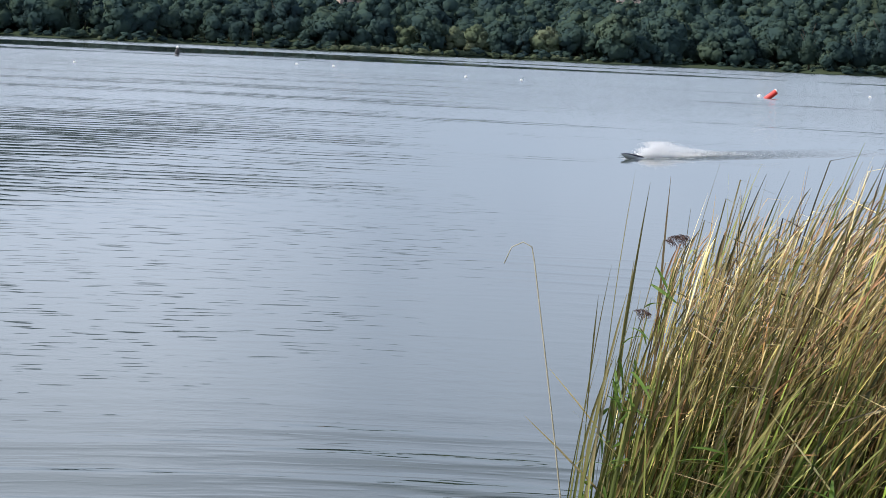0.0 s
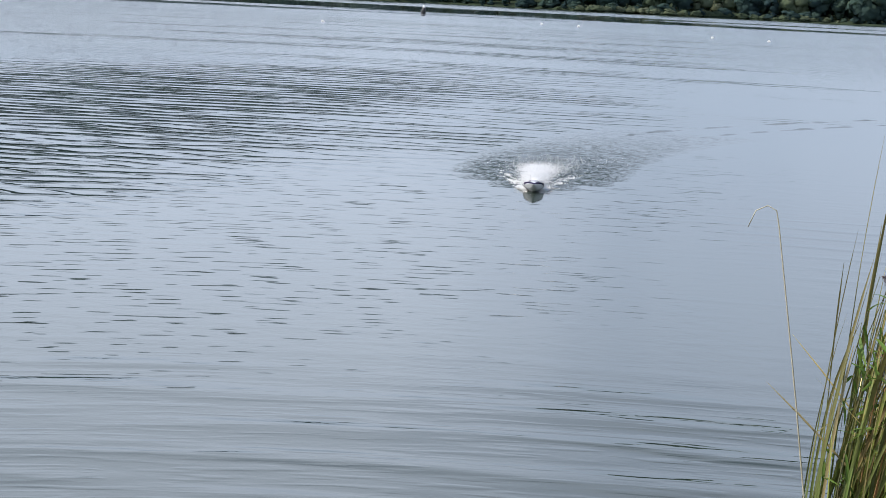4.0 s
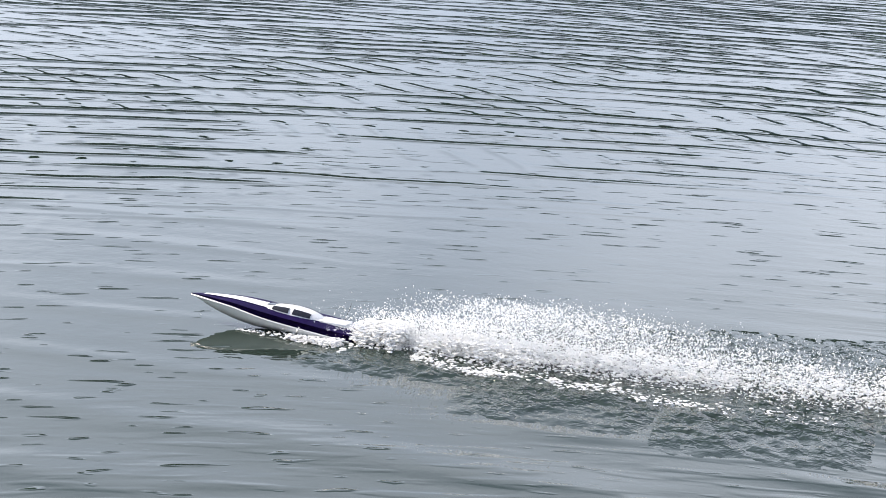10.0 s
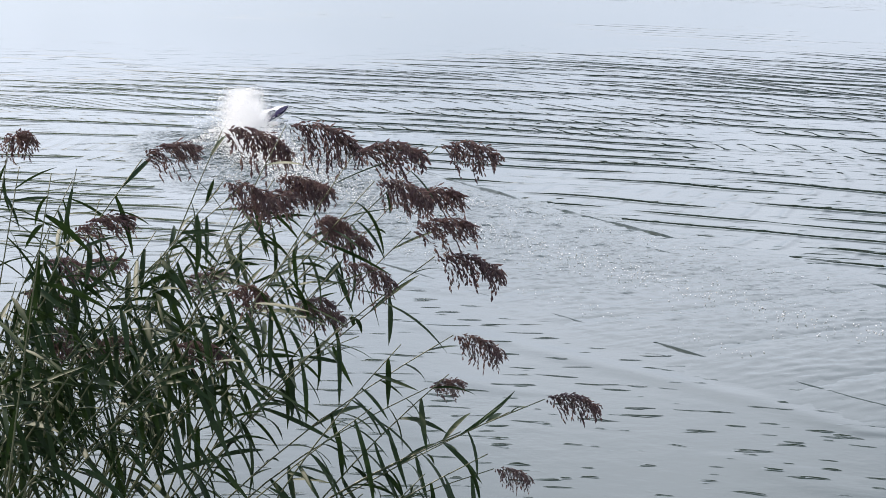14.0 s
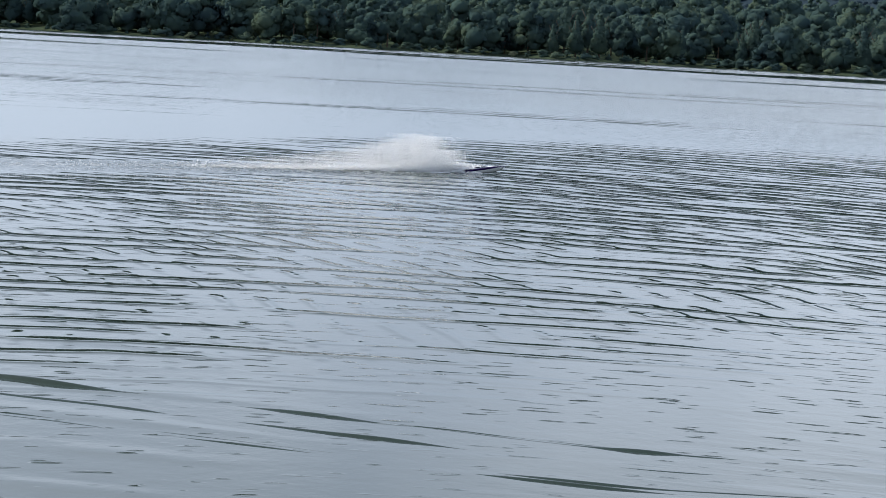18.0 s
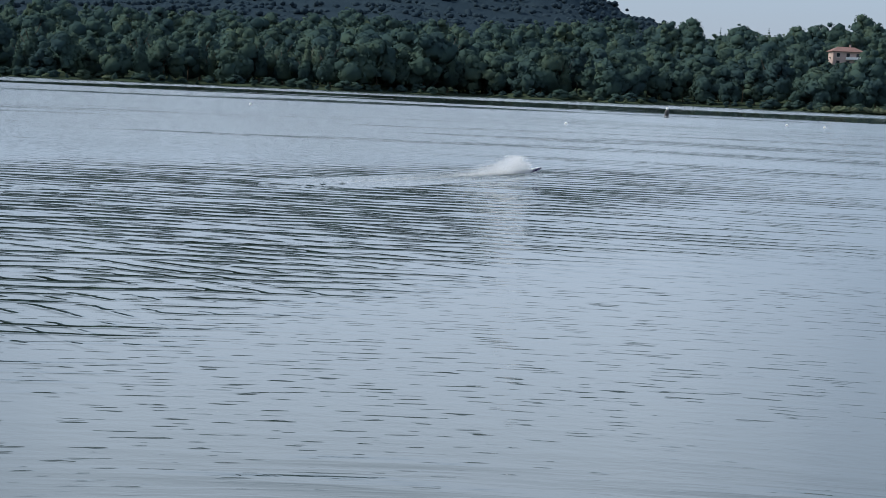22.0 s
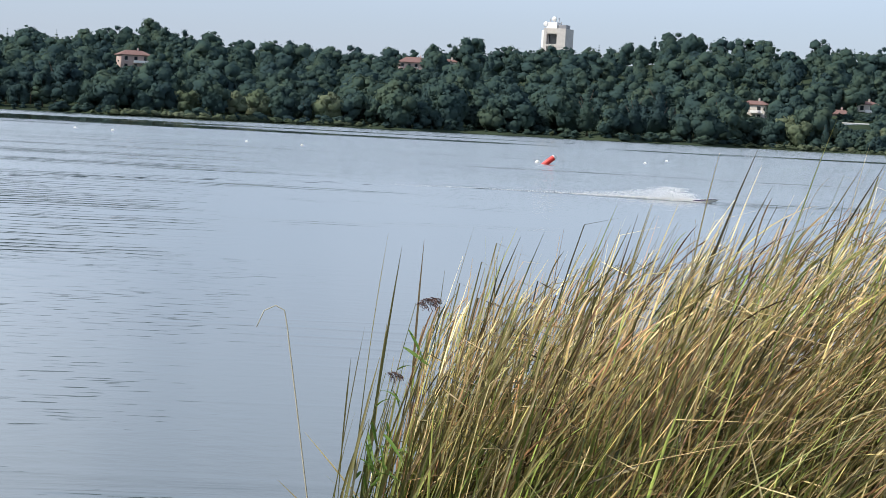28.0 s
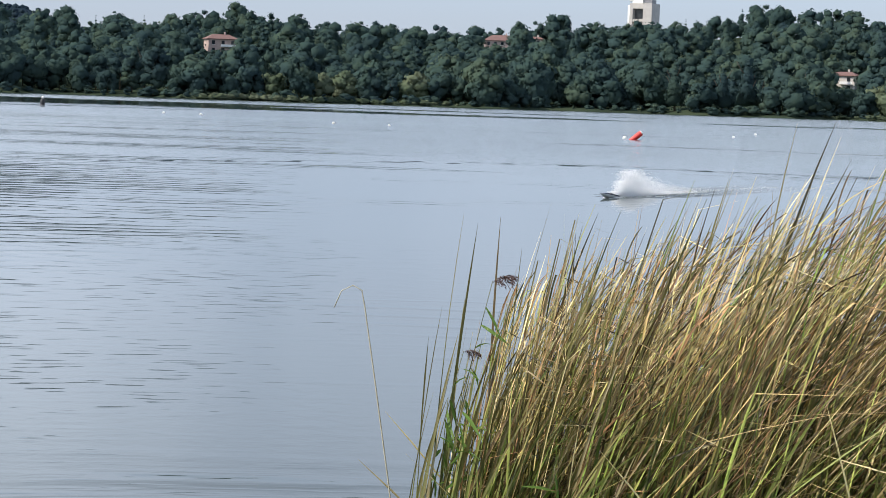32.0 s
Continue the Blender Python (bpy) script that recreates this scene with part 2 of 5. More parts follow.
def ruffled_material():
    """Water that the boat and its spray have broken up into small steep ripples; v of the UV map says how strongly."""
    m, nt, b = material("ruffled_water", 0.06)
    b.inputs["IOR"].default_value = 1.333
    pos = node(nt, "ShaderNodeNewGeometry").outputs["Position"]
    force = node(nt, "ShaderNodeSeparateXYZ", [(0, node(nt, "ShaderNodeTexCoord").outputs["UV"])]).outputs[1]
    force = maths(nt, "MULTIPLY", force, maths(nt, "ADD", 0.35, step(nt, noise_tex(nt, pos, 1.6, 3.0), 0.35, 0.62)))
    h = maths(nt, "ADD", maths(nt, "MULTIPLY", noise_tex(nt, pos, 8.0, 3.0, 0.6), 0.115), maths(nt, "MULTIPLY", noise_tex(nt, pos, 24.0, 2.0, 0.6), 0.012))
    bump = node(nt, "ShaderNodeBump", [("Height", maths(nt, "MULTIPLY", h, force)), ("Distance", 1.0), ("Strength", 1.0)])
    far = node(nt, "ShaderNodeVectorMath", [(0, pos)], operation="LENGTH").outputs["Value"]
    ahead = node(nt, "ShaderNodeVectorMath", [(0, pos)], operation="NORMALIZE").outputs["Vector"]
    lean = node(nt, "ShaderNodeVectorMath", [(0, ahead), ("Scale", maths(nt, "MULTIPLY", step(nt, far, 12.0, 24.0), -0.022))], operation="SCALE").outputs["Vector"]
    tilted = node(nt, "ShaderNodeVectorMath", [(0, bump.outputs[0]), (1, lean)], operation="ADD").outputs["Vector"]
    nt.links.new(node(nt, "ShaderNodeVectorMath", [(0, tilted)], operation="NORMALIZE").outputs["Vector"], b.inputs["Normal"])
    nt.links.new(ramp(nt, noise_tex(nt, pos, 0.05, 4.0), [(0.3, (0.020, 0.032, 0.026)), (0.7, (0.030, 0.045, 0.034))]), b.inputs["Base Color"])
    return m


def leaf_material(name, colours, scale=1.2, translucent=0.25, space="Object"):
    m = mottled(name, colours, scale, 0.55, 0.0, 0.25, "island", space=space)
    nt = m.node_tree
    b = nt.nodes["Principled BSDF"]
    col = b.inputs["Base Color"].links[0].from_socket
    tr = node(nt, "ShaderNodeBsdfTranslucent", [("Color", col)])
    mix = node(nt, "ShaderNodeMixShader", [(0, translucent), (1, b.outputs[0]), (2, tr.outputs[0])])
    nt.links.new(mix.outputs[0], nt.nodes["Material Output"].inputs["Surface"])
    return m


def blade_material(name, low, mid, high):
    """A reed blade: its colour changes from the root to the tip, and from blade to blade."""
    m, nt, b = material(name, 0.42, 0.0, 0.45)
    uv = node(nt, "ShaderNodeSeparateXYZ", [(0, node(nt, "ShaderNodeTexCoord").outputs["UV"])])
    rnd = node(nt, "ShaderNodeNewGeometry").outputs["Random Per Island"]
    at = node(nt, "ShaderNodeTexCoord").outputs["Object"]
    n = noise_tex(nt, at, 9.0, 4.0)
    v = maths(nt, "ADD", uv.outputs[1], maths(nt, "MULTIPLY", maths(nt, "SUBTRACT", rnd, 0.5), 0.75))
    v = maths(nt, "ADD", v, maths(nt, "MULTIPLY", maths(nt, "SUBTRACT", n, 0.5), 0.35))
    col = ramp(nt, v, [(0.08, low), (0.42, mid), (0.88, high)])
    tone = maths(nt, "FRACT", maths(nt, "MULTIPLY", rnd, 91.7))
    hue = node(nt, "ShaderNodeHueSaturation", [("Color", col), ("Value", maths(nt, "ADD", 0.15, maths(nt, "MULTIPLY", maths(nt, "POWER", tone, 1.6), 1.9)))])
    nt.links.new(hue.outputs[0], b.inputs["Base Color"])
    tr = node(nt, "ShaderNodeBsdfTranslucent", [("Color", hue.outputs[0])])
    mix = node(nt, "ShaderNodeMixShader", [(0, 0.22), (1, b.outputs[0]), (2, tr.outputs[0])])
    nt.links.new(mix.outputs[0], nt.nodes["Material Output"].inputs["Surface"])
    return m


def crown_material(name, colours, translucent=0.42):
    """Tree crowns: the green changes from tree to tree and a little from spray to spray; leaves face outwards from their bough."""
    m, nt, b = material(name, 0.85, 0.0, 0.0)
    geo = node(nt, "ShaderNodeNewGeometry")
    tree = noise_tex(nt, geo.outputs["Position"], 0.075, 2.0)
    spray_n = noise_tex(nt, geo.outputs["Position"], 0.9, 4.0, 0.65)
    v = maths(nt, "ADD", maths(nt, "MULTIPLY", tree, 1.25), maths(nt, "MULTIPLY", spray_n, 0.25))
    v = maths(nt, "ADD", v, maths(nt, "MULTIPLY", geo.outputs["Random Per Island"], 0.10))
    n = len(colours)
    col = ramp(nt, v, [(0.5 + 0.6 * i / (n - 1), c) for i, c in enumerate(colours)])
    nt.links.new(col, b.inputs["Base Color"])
    out = nt.nodes.new("ShaderNodeAttribute")
    out.attribute_name = "leaf_out"
    turned = nt.nodes.new("ShaderNodeVectorTransform")
    turned.vector_type, turned.convert_from, turned.convert_to = "NORMAL", "OBJECT", "WORLD"
    nt.links.new(out.outputs["Vector"], turned.inputs[0])
    soft_n = node(nt, "ShaderNodeVectorMath", [(0, turned.outputs[0]), ("Scale", 2.4)], operation="SCALE").outputs["Vector"]
    soft_n = node(nt, "ShaderNodeVectorMath", [(0, soft_n), (1, geo.outputs["Normal"])], operation="ADD").outputs["Vector"]
    soft_n = node(nt, "ShaderNodeVectorMath", [(0, soft_n)], operation="NORMALIZE").outputs["Vector"]
    nt.links.new(soft_n, b.inputs["Normal"])
    tr = node(nt, "ShaderNodeBsdfTranslucent", [("Color", col), ("Normal", soft_n)])
    mix = node(nt, "ShaderNodeMixShader", [(0, translucent), (1, b.outputs[0]), (2, tr.outputs[0])])
    nt.links.new(mix.outputs[0], nt.nodes["Material Output"].inputs["Surface"])
    return m


WATER = water_material()
RUFFLED = ruffled_material()
FOREST_FLOOR = mottled("forest_floor", [(0.03, 0.042, 0.03), (0.042, 0.06, 0.038), (0.055, 0.07, 0.042)], 0.02, 0.95, 0.0, 0.0)
# slate blue: the haze of distance is painted into the forest's colour
HAZED_FOREST = mottled("hazed_mountain_forest", [(0.022, 0.037, 0.050), (0.027, 0.043, 0.056), (0.033, 0.051, 0.062)], 0.03, 0.95, 2.0, 0.0)
# blue of the air over the lake is mixed into these leaf greens as haze
CROWN_HAZED = crown_material("hazed_tree_leaves", [(0.046, 0.080, 0.088), (0.057, 0.098, 0.095), (0.074, 0.119, 0.098), (0.098, 0.142, 0.104)])
CROWN_PALE = crown_material("willow_leaves", [(0.11, 0.155, 0.10), (0.155, 0.20, 0.125), (0.215, 0.25, 0.165)])
BARK = mottled("bark", [(0.05, 0.04, 0.03), (0.09, 0.075, 0.055)], 3.0, 0.9, 0.01)
BLADE = blade_material("cattail_blade", (0.32, 0.32, 0.09), (0.42, 0.34, 0.12), (0.56, 0.39, 0.19))
BLADE_GREEN = blade_material("green_blade", (0.18, 0.25, 0.05), (0.19, 0.25, 0.06), (0.30, 0.26, 0.09))
BLADE_RUST = blade_material("rust_blade", (0.20, 0.15, 0.05), (0.30, 0.16, 0.07), (0.40, 0.22, 0.11))
BLADE_FRESH = blade_material("fresh_blade", (0.11, 0.18, 0.03), (0.17, 0.25, 0.045), (0.28, 0.31, 0.08))
BLADE_DRY = blade_material("dry_blade", (0.18, 0.16, 0.05), (0.46, 0.38, 0.16), (0.66, 0.55, 0.29))
REED_LEAF = leaf_material("reed_leaf", [(0.010, 0.022, 0.009), (0.020, 0.042, 0.012), (0.07, 0.105, 0.022)], 6.0, 0.18)
REED_FRESH = leaf_material("fresh_reed_leaf", [(0.07, 0.14, 0.025), (0.12, 0.21, 0.04), (0.20, 0.29, 0.07)], 6.0, 0.35)
REED_STEM = mottled("reed_stem", [(0.07, 0.085, 0.03), (0.14, 0.13, 0.06)], 12.0, 0.5)
DRY_STEM = mottled("dry_stem", [(0.36, 0.33, 0.23), (0.52, 0.48, 0.36)], 12.0, 0.5)
PLUME = leaf_material("reed_plume", [(0.10, 0.06, 0.062), (0.16, 0.10, 0.096), (0.24, 0.17, 0.14)], 20.0, 0.35)
FOAM = leaf_material("foam", [(0.92, 0.93, 0.93), (0.97, 0.97, 0.96)], 9.0, 0.4)

# ---- building helpers ----
def finish(bm, name, smooth=True):
    me = bpy.data.meshes.new(name)
    bm.to_mesh(me)
    bm.free()
    if smooth:
        for p in me.polygons:
            p.use_smooth = True
    return me


def raw(name, verts, faces, mat, smooth=False, uvs=None, outs=None):
    me = bpy.data.meshes.new(name)
    me.from_pydata(verts, [], faces)
    if outs is not None:
        me.attributes.new("leaf_out", "FLOAT_VECTOR", "POINT").data.foreach_set("vector", np.asarray(outs, dtype=np.float32).ravel())
    if uvs is not None:
        layer = me.uv_layers.new(name="UVMap")
        flat = np.zeros(len(me.loops), dtype=np.int32)
        me.loops.foreach_get("vertex_index", flat)
        layer.data.foreach_set("uv", np.asarray(uvs, dtype=np.float32)[flat].ravel())
    me.materials.append(mat)
    if smooth:
        me.polygons.foreach_set("use_smooth", np.ones(len(me.polygons), dtype=bool))
    me.update()
    return me


def part(name, bm, mat, parent, label="", smooth=True):
    """Links a bmesh, or a mesh, as one mesh object under a thing or a part."""
    me = bm if isinstance(bm, bpy.types.Mesh) else finish(bm, name, smooth)
    if not me.materials:
        me.materials.append(mat)
    ob = new(name, me)
    ob.parent = parent
    if label:
        tagged(ob, label)
    return ob


def thing(name, label, category, at=None, group="", kind=""):
    ob = tagged(new(name), label, category, group, kind)
    ob.empty_display_size = 0.1
    if at is not None:
        ob.matrix_world = at
    return ob


def box(bm, x0, x1, y0, y1, z0, z1, bevel=0.0):
    r = bmesh.ops.create_cube(bm, size=1.0)
    for v in r["verts"]:
        v.co = Vector((x0 + (v.co.x + 0.5) * (x1 - x0), y0 + (v.co.y + 0.5) * (y1 - y0), z0 + (v.co.z + 0.5) * (z1 - z0)))
    if bevel:
        edges = list({e for v in r["verts"] for e in v.link_edges})
        bmesh.ops.bevel(bm, geom=edges, offset=bevel, segments=2, affect="EDGES", profile=0.5)
    return bm


def lathe(bm, profile, sides=16, m=None):
    """A turned solid round z from (radius, height) pairs."""
    rings = []
    for r, z in profile:
        ring = []
        for i in range(sides):
            a = 2 * math.pi * i / sides
            co = Vector((r * math.cos(a), r * math.sin(a), z))
            ring.append(bm.verts.new(m @ co if m else co))
        rings.append(ring)
    for a, b in zip(rings, rings[1:]):
        for i in range(sides):
            bm.faces.new((a[i], a[(i + 1) % sides], b[(i + 1) % sides], b[i]))
    bm.faces.new(rings[0][::-1])
    bm.faces.new(rings[-1])
    return bm


def tube(points, r0, r1, sides=6):
    """Vertices and faces of a tapered tube along points."""
    v, f = [], []
    n = len(points)
    for i, p in enumerate(points):
        p = Vector(p)
        d = (Vector(points[min(i + 1, n - 1)]) - Vector(points[max(i - 1, 0)])).normalized()
        u = d.cross(Vector((0.13, 0.97, 0.2))).normalized()
        w = d.cross(u)
        r = r0 + (r1 - r0) * i / (n - 1)
        for k in range(sides):
            a = 2 * math.pi * k / sides
            v.append(p + (u * math.cos(a) + w * math.sin(a)) * r)
    for i in range(n - 1):
        for k in range(sides):
            a, b = i * sides + k, i * sides + (k + 1) % sides
            f.append((a, b, b + sides, a + sides))
    f.append(tuple(range(sides))[::-1])
    f.append(tuple((n - 1) * sides + k for k in range(sides)))
    return v, f


# ---- ground, lake and hills ----
SKYLINE = [(-180, 1.2), (-90, 1.3), (-70, 1.3), (-55, 1.5), (-44, 1.7), (-34, 1.8), (-27, 1.75), (-24, 1.66), (-22, 1.9), (-20.8, 1.8), (-19.8, 1.6),
           (-17, 1.97), (-13.1, 2.0), (-12.6, 1.85), (-10.5, 2.0), (-8.1, 2.3), (-6.3, 2.0), (-5.7, 1.88), (-3, 1.88), (-1, 1.9), (0.4, 2.25),
           (2.2, 2.08), (4.7, 2.5), (6.2, 2.67), (12, 2.62), (20, 2.6), (90, 1.2), (180, 1.2)]
RIDGE = 950.0


def along(table, a):
    for (a0, v0), (a1, v1) in zip(table, table[1:]):
        if a0 <= a <= a1:
            return v0 + (v1 - v0) * (a - a0) / (a1 - a0)
    return table[-1][1]


def shore(az):
    """How far the opposite shore lies in the direction az (degrees)."""
    r = 600 + 10 * math.sin(az * 0.9) + 6 * math.sin(az * 2.3 + 1)
    r -= 26 * math.exp(-((az + 7.0) / 3.2) ** 2)
    return r


def ground_z(az, d):
    """Height of the ground: the near bank, the lake bed, then the far slope."""
    behind = math.cos(radians(az - 160.0))
    s = shore(az)
    if d < s - 8:
        x, y = d * math.sin(radians(az)), d * math.cos(radians(az))
        edge = 2.2 if x > 0 else max(-2.5, 2.2 + 0.55 * x)
        bank = edge - y
        if bank > 0:
            return min(0.85, 0.02 + 0.30 * bank) + (0.15 * math.sin(x * 0.7) + 0.1 * math.sin(y * 0.9)) * min(1, bank / 8) + min(6.0, max(0.0, bank - 12) * 0.02)
        return max(-3.0, 0.02 + 0.045 * bank)
    u = d - s
    if u < 0:
        return -3.0 + 3.2 * (u + 8) / 8
    top = CAM_H + RIDGE * math.tan(radians(along(SKYLINE, az) + 0.1)) - 12.5
    q = min(1.0, u / (RIDGE - s))
    bumps = 2.5 * math.sin(az * 1.7 + d * 0.011) * q * (1 - q) * 3
    back = max(0.0, d - RIDGE) * 0.02
    return 0.25 + min(u, 30) * 0.02 + (top - 0.9) * (q * q * (3 - 2 * q) * 0.5 + q * 0.5) + bumps - min(back, top * 0.6)


def build_ground():
    azs = [i * 2.5 for i in range(-72, -36)] + [-90 + i * 0.5 for i in range(0, 240)] + [30 + i * 2.5 for i in range(0, 60)]
    radii = [0, 1, 2, 3, 4, 5, 6.5, 8, 10, 13, 17, 24, 35, 60, 120, 250, 400, 500, 540, 556, 564, 572, 580, 588, 594, 600, 606, 612, 620, 630, 645,
             665, 690, 720, 755, 790, 830, 870, 910, 950, 1000, 1080, 1250, 1700, 3000, 4800]
    verts, faces = [], []
    for d in radii:
        for a in azs:
            verts.append((d * math.sin(radians(a)), d * math.cos(radians(a)), ground_z(a, d)))
    n = len(azs)
    for i in range(len(radii) - 1):
        for k in range(n):
            a, b = i * n + k, i * n + (k + 1) % n
            faces.append((a, a + n, b + n, b))
    me = raw("ground", verts, faces, FOREST_FLOOR, True)
    return tagged(new("ground", me), "dark earth of the lake bed, banks and wooded slopes", "ground", kind="structure")


def build_water():
    n = 128
    verts = [(0, 0, 0)] + [(700 * math.cos(2 * math.pi * i / n), 700 * math.sin(2 * math.pi * i / n), 0) for i in range(n)]
    faces = [(0, i + 1, (i + 1) % n + 1) for i in range(n)]
    return tagged(new("water", raw("water", verts, faces, WATER)), "grey-blue lake water with small waves and ripples", "lake", kind="structure")


def build_mountain():
    """The wooded mountain behind the hills: a shoulder that falls to the right."""
    verts, faces = [], []
    prof = [(-75, 1.6), (-60, 2.2), (-45, 2.8), (-34, 3.9), (-27, 4.4), (-22, 4.4), (-19, 4.0), (-17.4, 3.75), (-16.6, 3.3), (-15.8, 2.75), (-15.0, 2.3), (-13, 1.7), (-10, 1.0)]
    na, nd = 260, 24
    for j in range(nd):
        q = j / (nd - 1)
        d = 1500 + 1300 * q
        for i in range(na):
            az = -75 + 65 * i / (na - 1)
            top = 2800 * math.tan(radians(along(prof, az)))
            z = top * q ** 1.15 + 14 * noise.fractal(Vector((az * 0.35, d * 0.006, 0.3)), 1.0, 2.0, 4) * (0.3 + q) + 3.5 * noise.noise(Vector((az * 5.0, d * 0.06, 1.7)))
            verts.append((d * math.sin(radians(az)), d * math.cos(radians(az)), z))
    for j in range(nd - 1):
        for i in range(na - 1):
            a = j * na + i
            faces.append((a, a + 1, a + na + 1, a + na))
    return tagged(new("backdrop", raw("backdrop", verts, faces, HAZED_FOREST, True)), "dark wooded mountain far behind the lake", "mountain", kind="structure")



def build_mountain_trees():
    """Tree tops that cover the mountain side."""
    rng = random.Random(77)
    ground = bpy.data.objects["backdrop"].data
    tops = np.empty(len(ground.vertices) * 3)
    ground.vertices.foreach_get("co", tops)
    tops = tops.reshape(-1, 3)
    v, f = [], []
    for k in range(26000):
        c = tops[rng.randrange(len(tops) // 5, len(tops))]
        s = 2.4 + 2.2 * rng.random()
        x, y = c[0] + rng.uniform(-12, 12), c[1] + rng.uniform(-30, 30)
        i = len(v)
        for q in ICO_V:
            j = 0.75 + 0.5 * rng.random()
            v.append((x + q[0] * s * j, y + q[1] * s * j, c[2] - 1.9 + q[2] * s * 0.8 * j))
        f.extend(tuple(i + t for t in q) for q in ICO_F)
    tagged(new("mountain_woods", raw("mountain_woods", v, f, HAZED_FOREST, True)), "dark woods covering the far mountain side", "woods", kind="stuff")


build_ground()
build_water()
build_mountain()


# ---- trees on the far shore ----
ICO_V, ICO_F = [], []


def make_ico():
    bm = bmesh.new()
    bmesh.ops.create_icosphere(bm, subdivisions=1, radius=1.0)
    bm.verts.ensure_lookup_table()
    ICO_V.extend([tuple(v.co) for v in bm.verts])
    ICO_F.extend([tuple(v.index for v in f.verts) for f in bm.faces])
    bm.free()


make_ico()
build_mountain_trees()


def crown_geometry(rng, height, width, lobes, sprays, shape="round"):
    """Boughs of foliage round a trunk, each a dark core under many small leaf sprays; the foot is at z = 0. Also each leaf's outward way."""
    v, f, outs = [], [], []
    base = 0.08 * height
    heart = Vector((0, 0, height * 0.42))

    def outward(c, d):
        whole = Vector((c.x, c.y, (c.z - heart.z) * 0.9)) / (0.5 * width)
        return tuple((whole * 0.9 + d * 0.75 + Vector((0, 0, 0.12))).normalized())

    for i in range(lobes):
        h = (i + rng.random()) / lobes
        z = base + (height - base) * (0.06 + 0.84 * h)
        if shape == "tall":
            rad = width * 0.5 * (0.55 + 0.45 * math.sin(math.pi * min(1, h * 1.05 + 0.1)))
        elif shape == "cone":
            rad = width * 0.5 * (1.02 - h)
        else:
            rad = width * 0.5 * math.sqrt(max(0.05, 1 - (abs(h - 0.38) / 0.66) ** 2.2))
        a = rng.random() * 6.283
        q = rad * (0.30 + 0.5 * rng.random())
        c = Vector((q * math.cos(a), q * math.sin(a), z))
        s = max(0.20 * width * (1.1 - 0.55 * h), rad * 0.58) * (0.75 + 0.5 * rng.random())
        if shape == "cone":
            s = max(0.3, rad * 0.75)
            c = Vector((0.3 * q * math.cos(a), 0.3 * q * math.sin(a), z))
        k = len(v)
        for p in ICO_V:
            j = 0.70 + 0.34 * rng.random()
            v.append((c.x + p[0] * s * j, c.y + p[1] * s * j, c.z + p[2] * s * 0.8 * j))
            outs.append(outward(c, Vector(p)))
        f.extend(tuple(k + t for t in q3) for q3 in ICO_F)
        for _ in range(sprays):
            d = Vector((rng.gauss(0, 1), rng.gauss(0, 1), rng.gauss(0.15, 0.8))).normalized()
            o = c + Vector((d.x, d.y, d.z * 0.85)) * s * (0.74 + 0.36 * rng.random())
            n = (d + Vector((rng.gauss(0, 0.3), rng.gauss(0, 0.3), rng.gauss(0.1, 0.3)))).normalized()
            e = n.cross(Vector((rng.gauss(0, 1), rng.gauss(0, 1), rng.gauss(0, 1)))).normalized()
            g = n.cross(e)
            r = s * (0.10 + 0.20 * rng.random() ** 1.5)
            k = len(v)
            v.extend([tuple(o + e * r), tuple(o + g * r * 0.8), tuple(o - e * r * 0.9), tuple(o - g * r * 0.7 + n * r * 0.3)])
            outs.extend([outward(c, d)] * 4)
            f.extend([(k, k + 1, k + 2), (k, k + 2, k + 3)])
    return v, f, outs


def trunk_mesh(rng, height):
    v, f = tube([(0, 0, -0.6), (0.1, 0.05, height * 0.25), (0.05, -0.1, height * 0.6)], height * 0.02, height * 0.008, 6)
    for i in range(4):
        a = rng.random() * 6.283
        z = height * (0.25 + 0.09 * i)
        v2, f2 = tube([(0.05, 0, z), (math.cos(a) * height * 0.1, math.sin(a) * height * 0.1, z + height * 0.1), (math.cos(a) * height * 0.17, math.sin(a) * height * 0.17, z + height * 0.22)], height * 0.008, height * 0.003, 5)
        k = len(v)
        v.extend(v2)
        f.extend(tuple(k + t for t in q) for q in f2)
    return raw("trunk", v, f, BARK, True)


def polar(az, d, z=None):
    return Vector((d * math.sin(radians(az)), d * math.cos(radians(az)), ground_z(az, d) if z is None else z))


HOUSE_SPOTS = []  # (az from, az to, far to): nothing grows in front of the houses


def room_for(az, d, z):
    """How tall a tree may grow at az and d so that it hides no house; 0 where a house stands."""
    room = 99.0
    for a0, a1, far, floor in HOUSE_SPOTS:
        if a0 < az < a1 and d < far + 7:
            if abs(d - far) < 5:
                return 0.0
            if d > far:
                continue
            room = min(room, CAM_H + d * math.tan(radians(floor + 0.13)) - z)
    return room


class Grove:
    """Many plants of a few kinds, turned and scaled, joined into one mesh."""

    def __init__(self):
        self.v, self.f, self.o, self.total = [], [], [], 0

    def add(self, proto, p, turn, wide, tall, sink=0.0):
        arr, tri, outs = proto
        ca, sa = math.cos(turn), math.sin(turn)
        self.v.append(np.stack([(arr[:, 0] * ca - arr[:, 1] * sa) * wide + p.x, (arr[:, 0] * sa + arr[:, 1] * ca) * wide + p.y, arr[:, 2] * tall + p.z - sink], 1))
        self.o.append(np.stack([outs[:, 0] * ca - outs[:, 1] * sa, outs[:, 0] * sa + outs[:, 1] * ca, outs[:, 2]], 1))
        self.f.append(tri + self.total)
        self.total += len(arr)

    def mesh(self, name, mat):
        return raw(name, np.concatenate(self.v).tolist(), np.concatenate(self.f).tolist(), mat, True, None, np.concatenate(self.o))


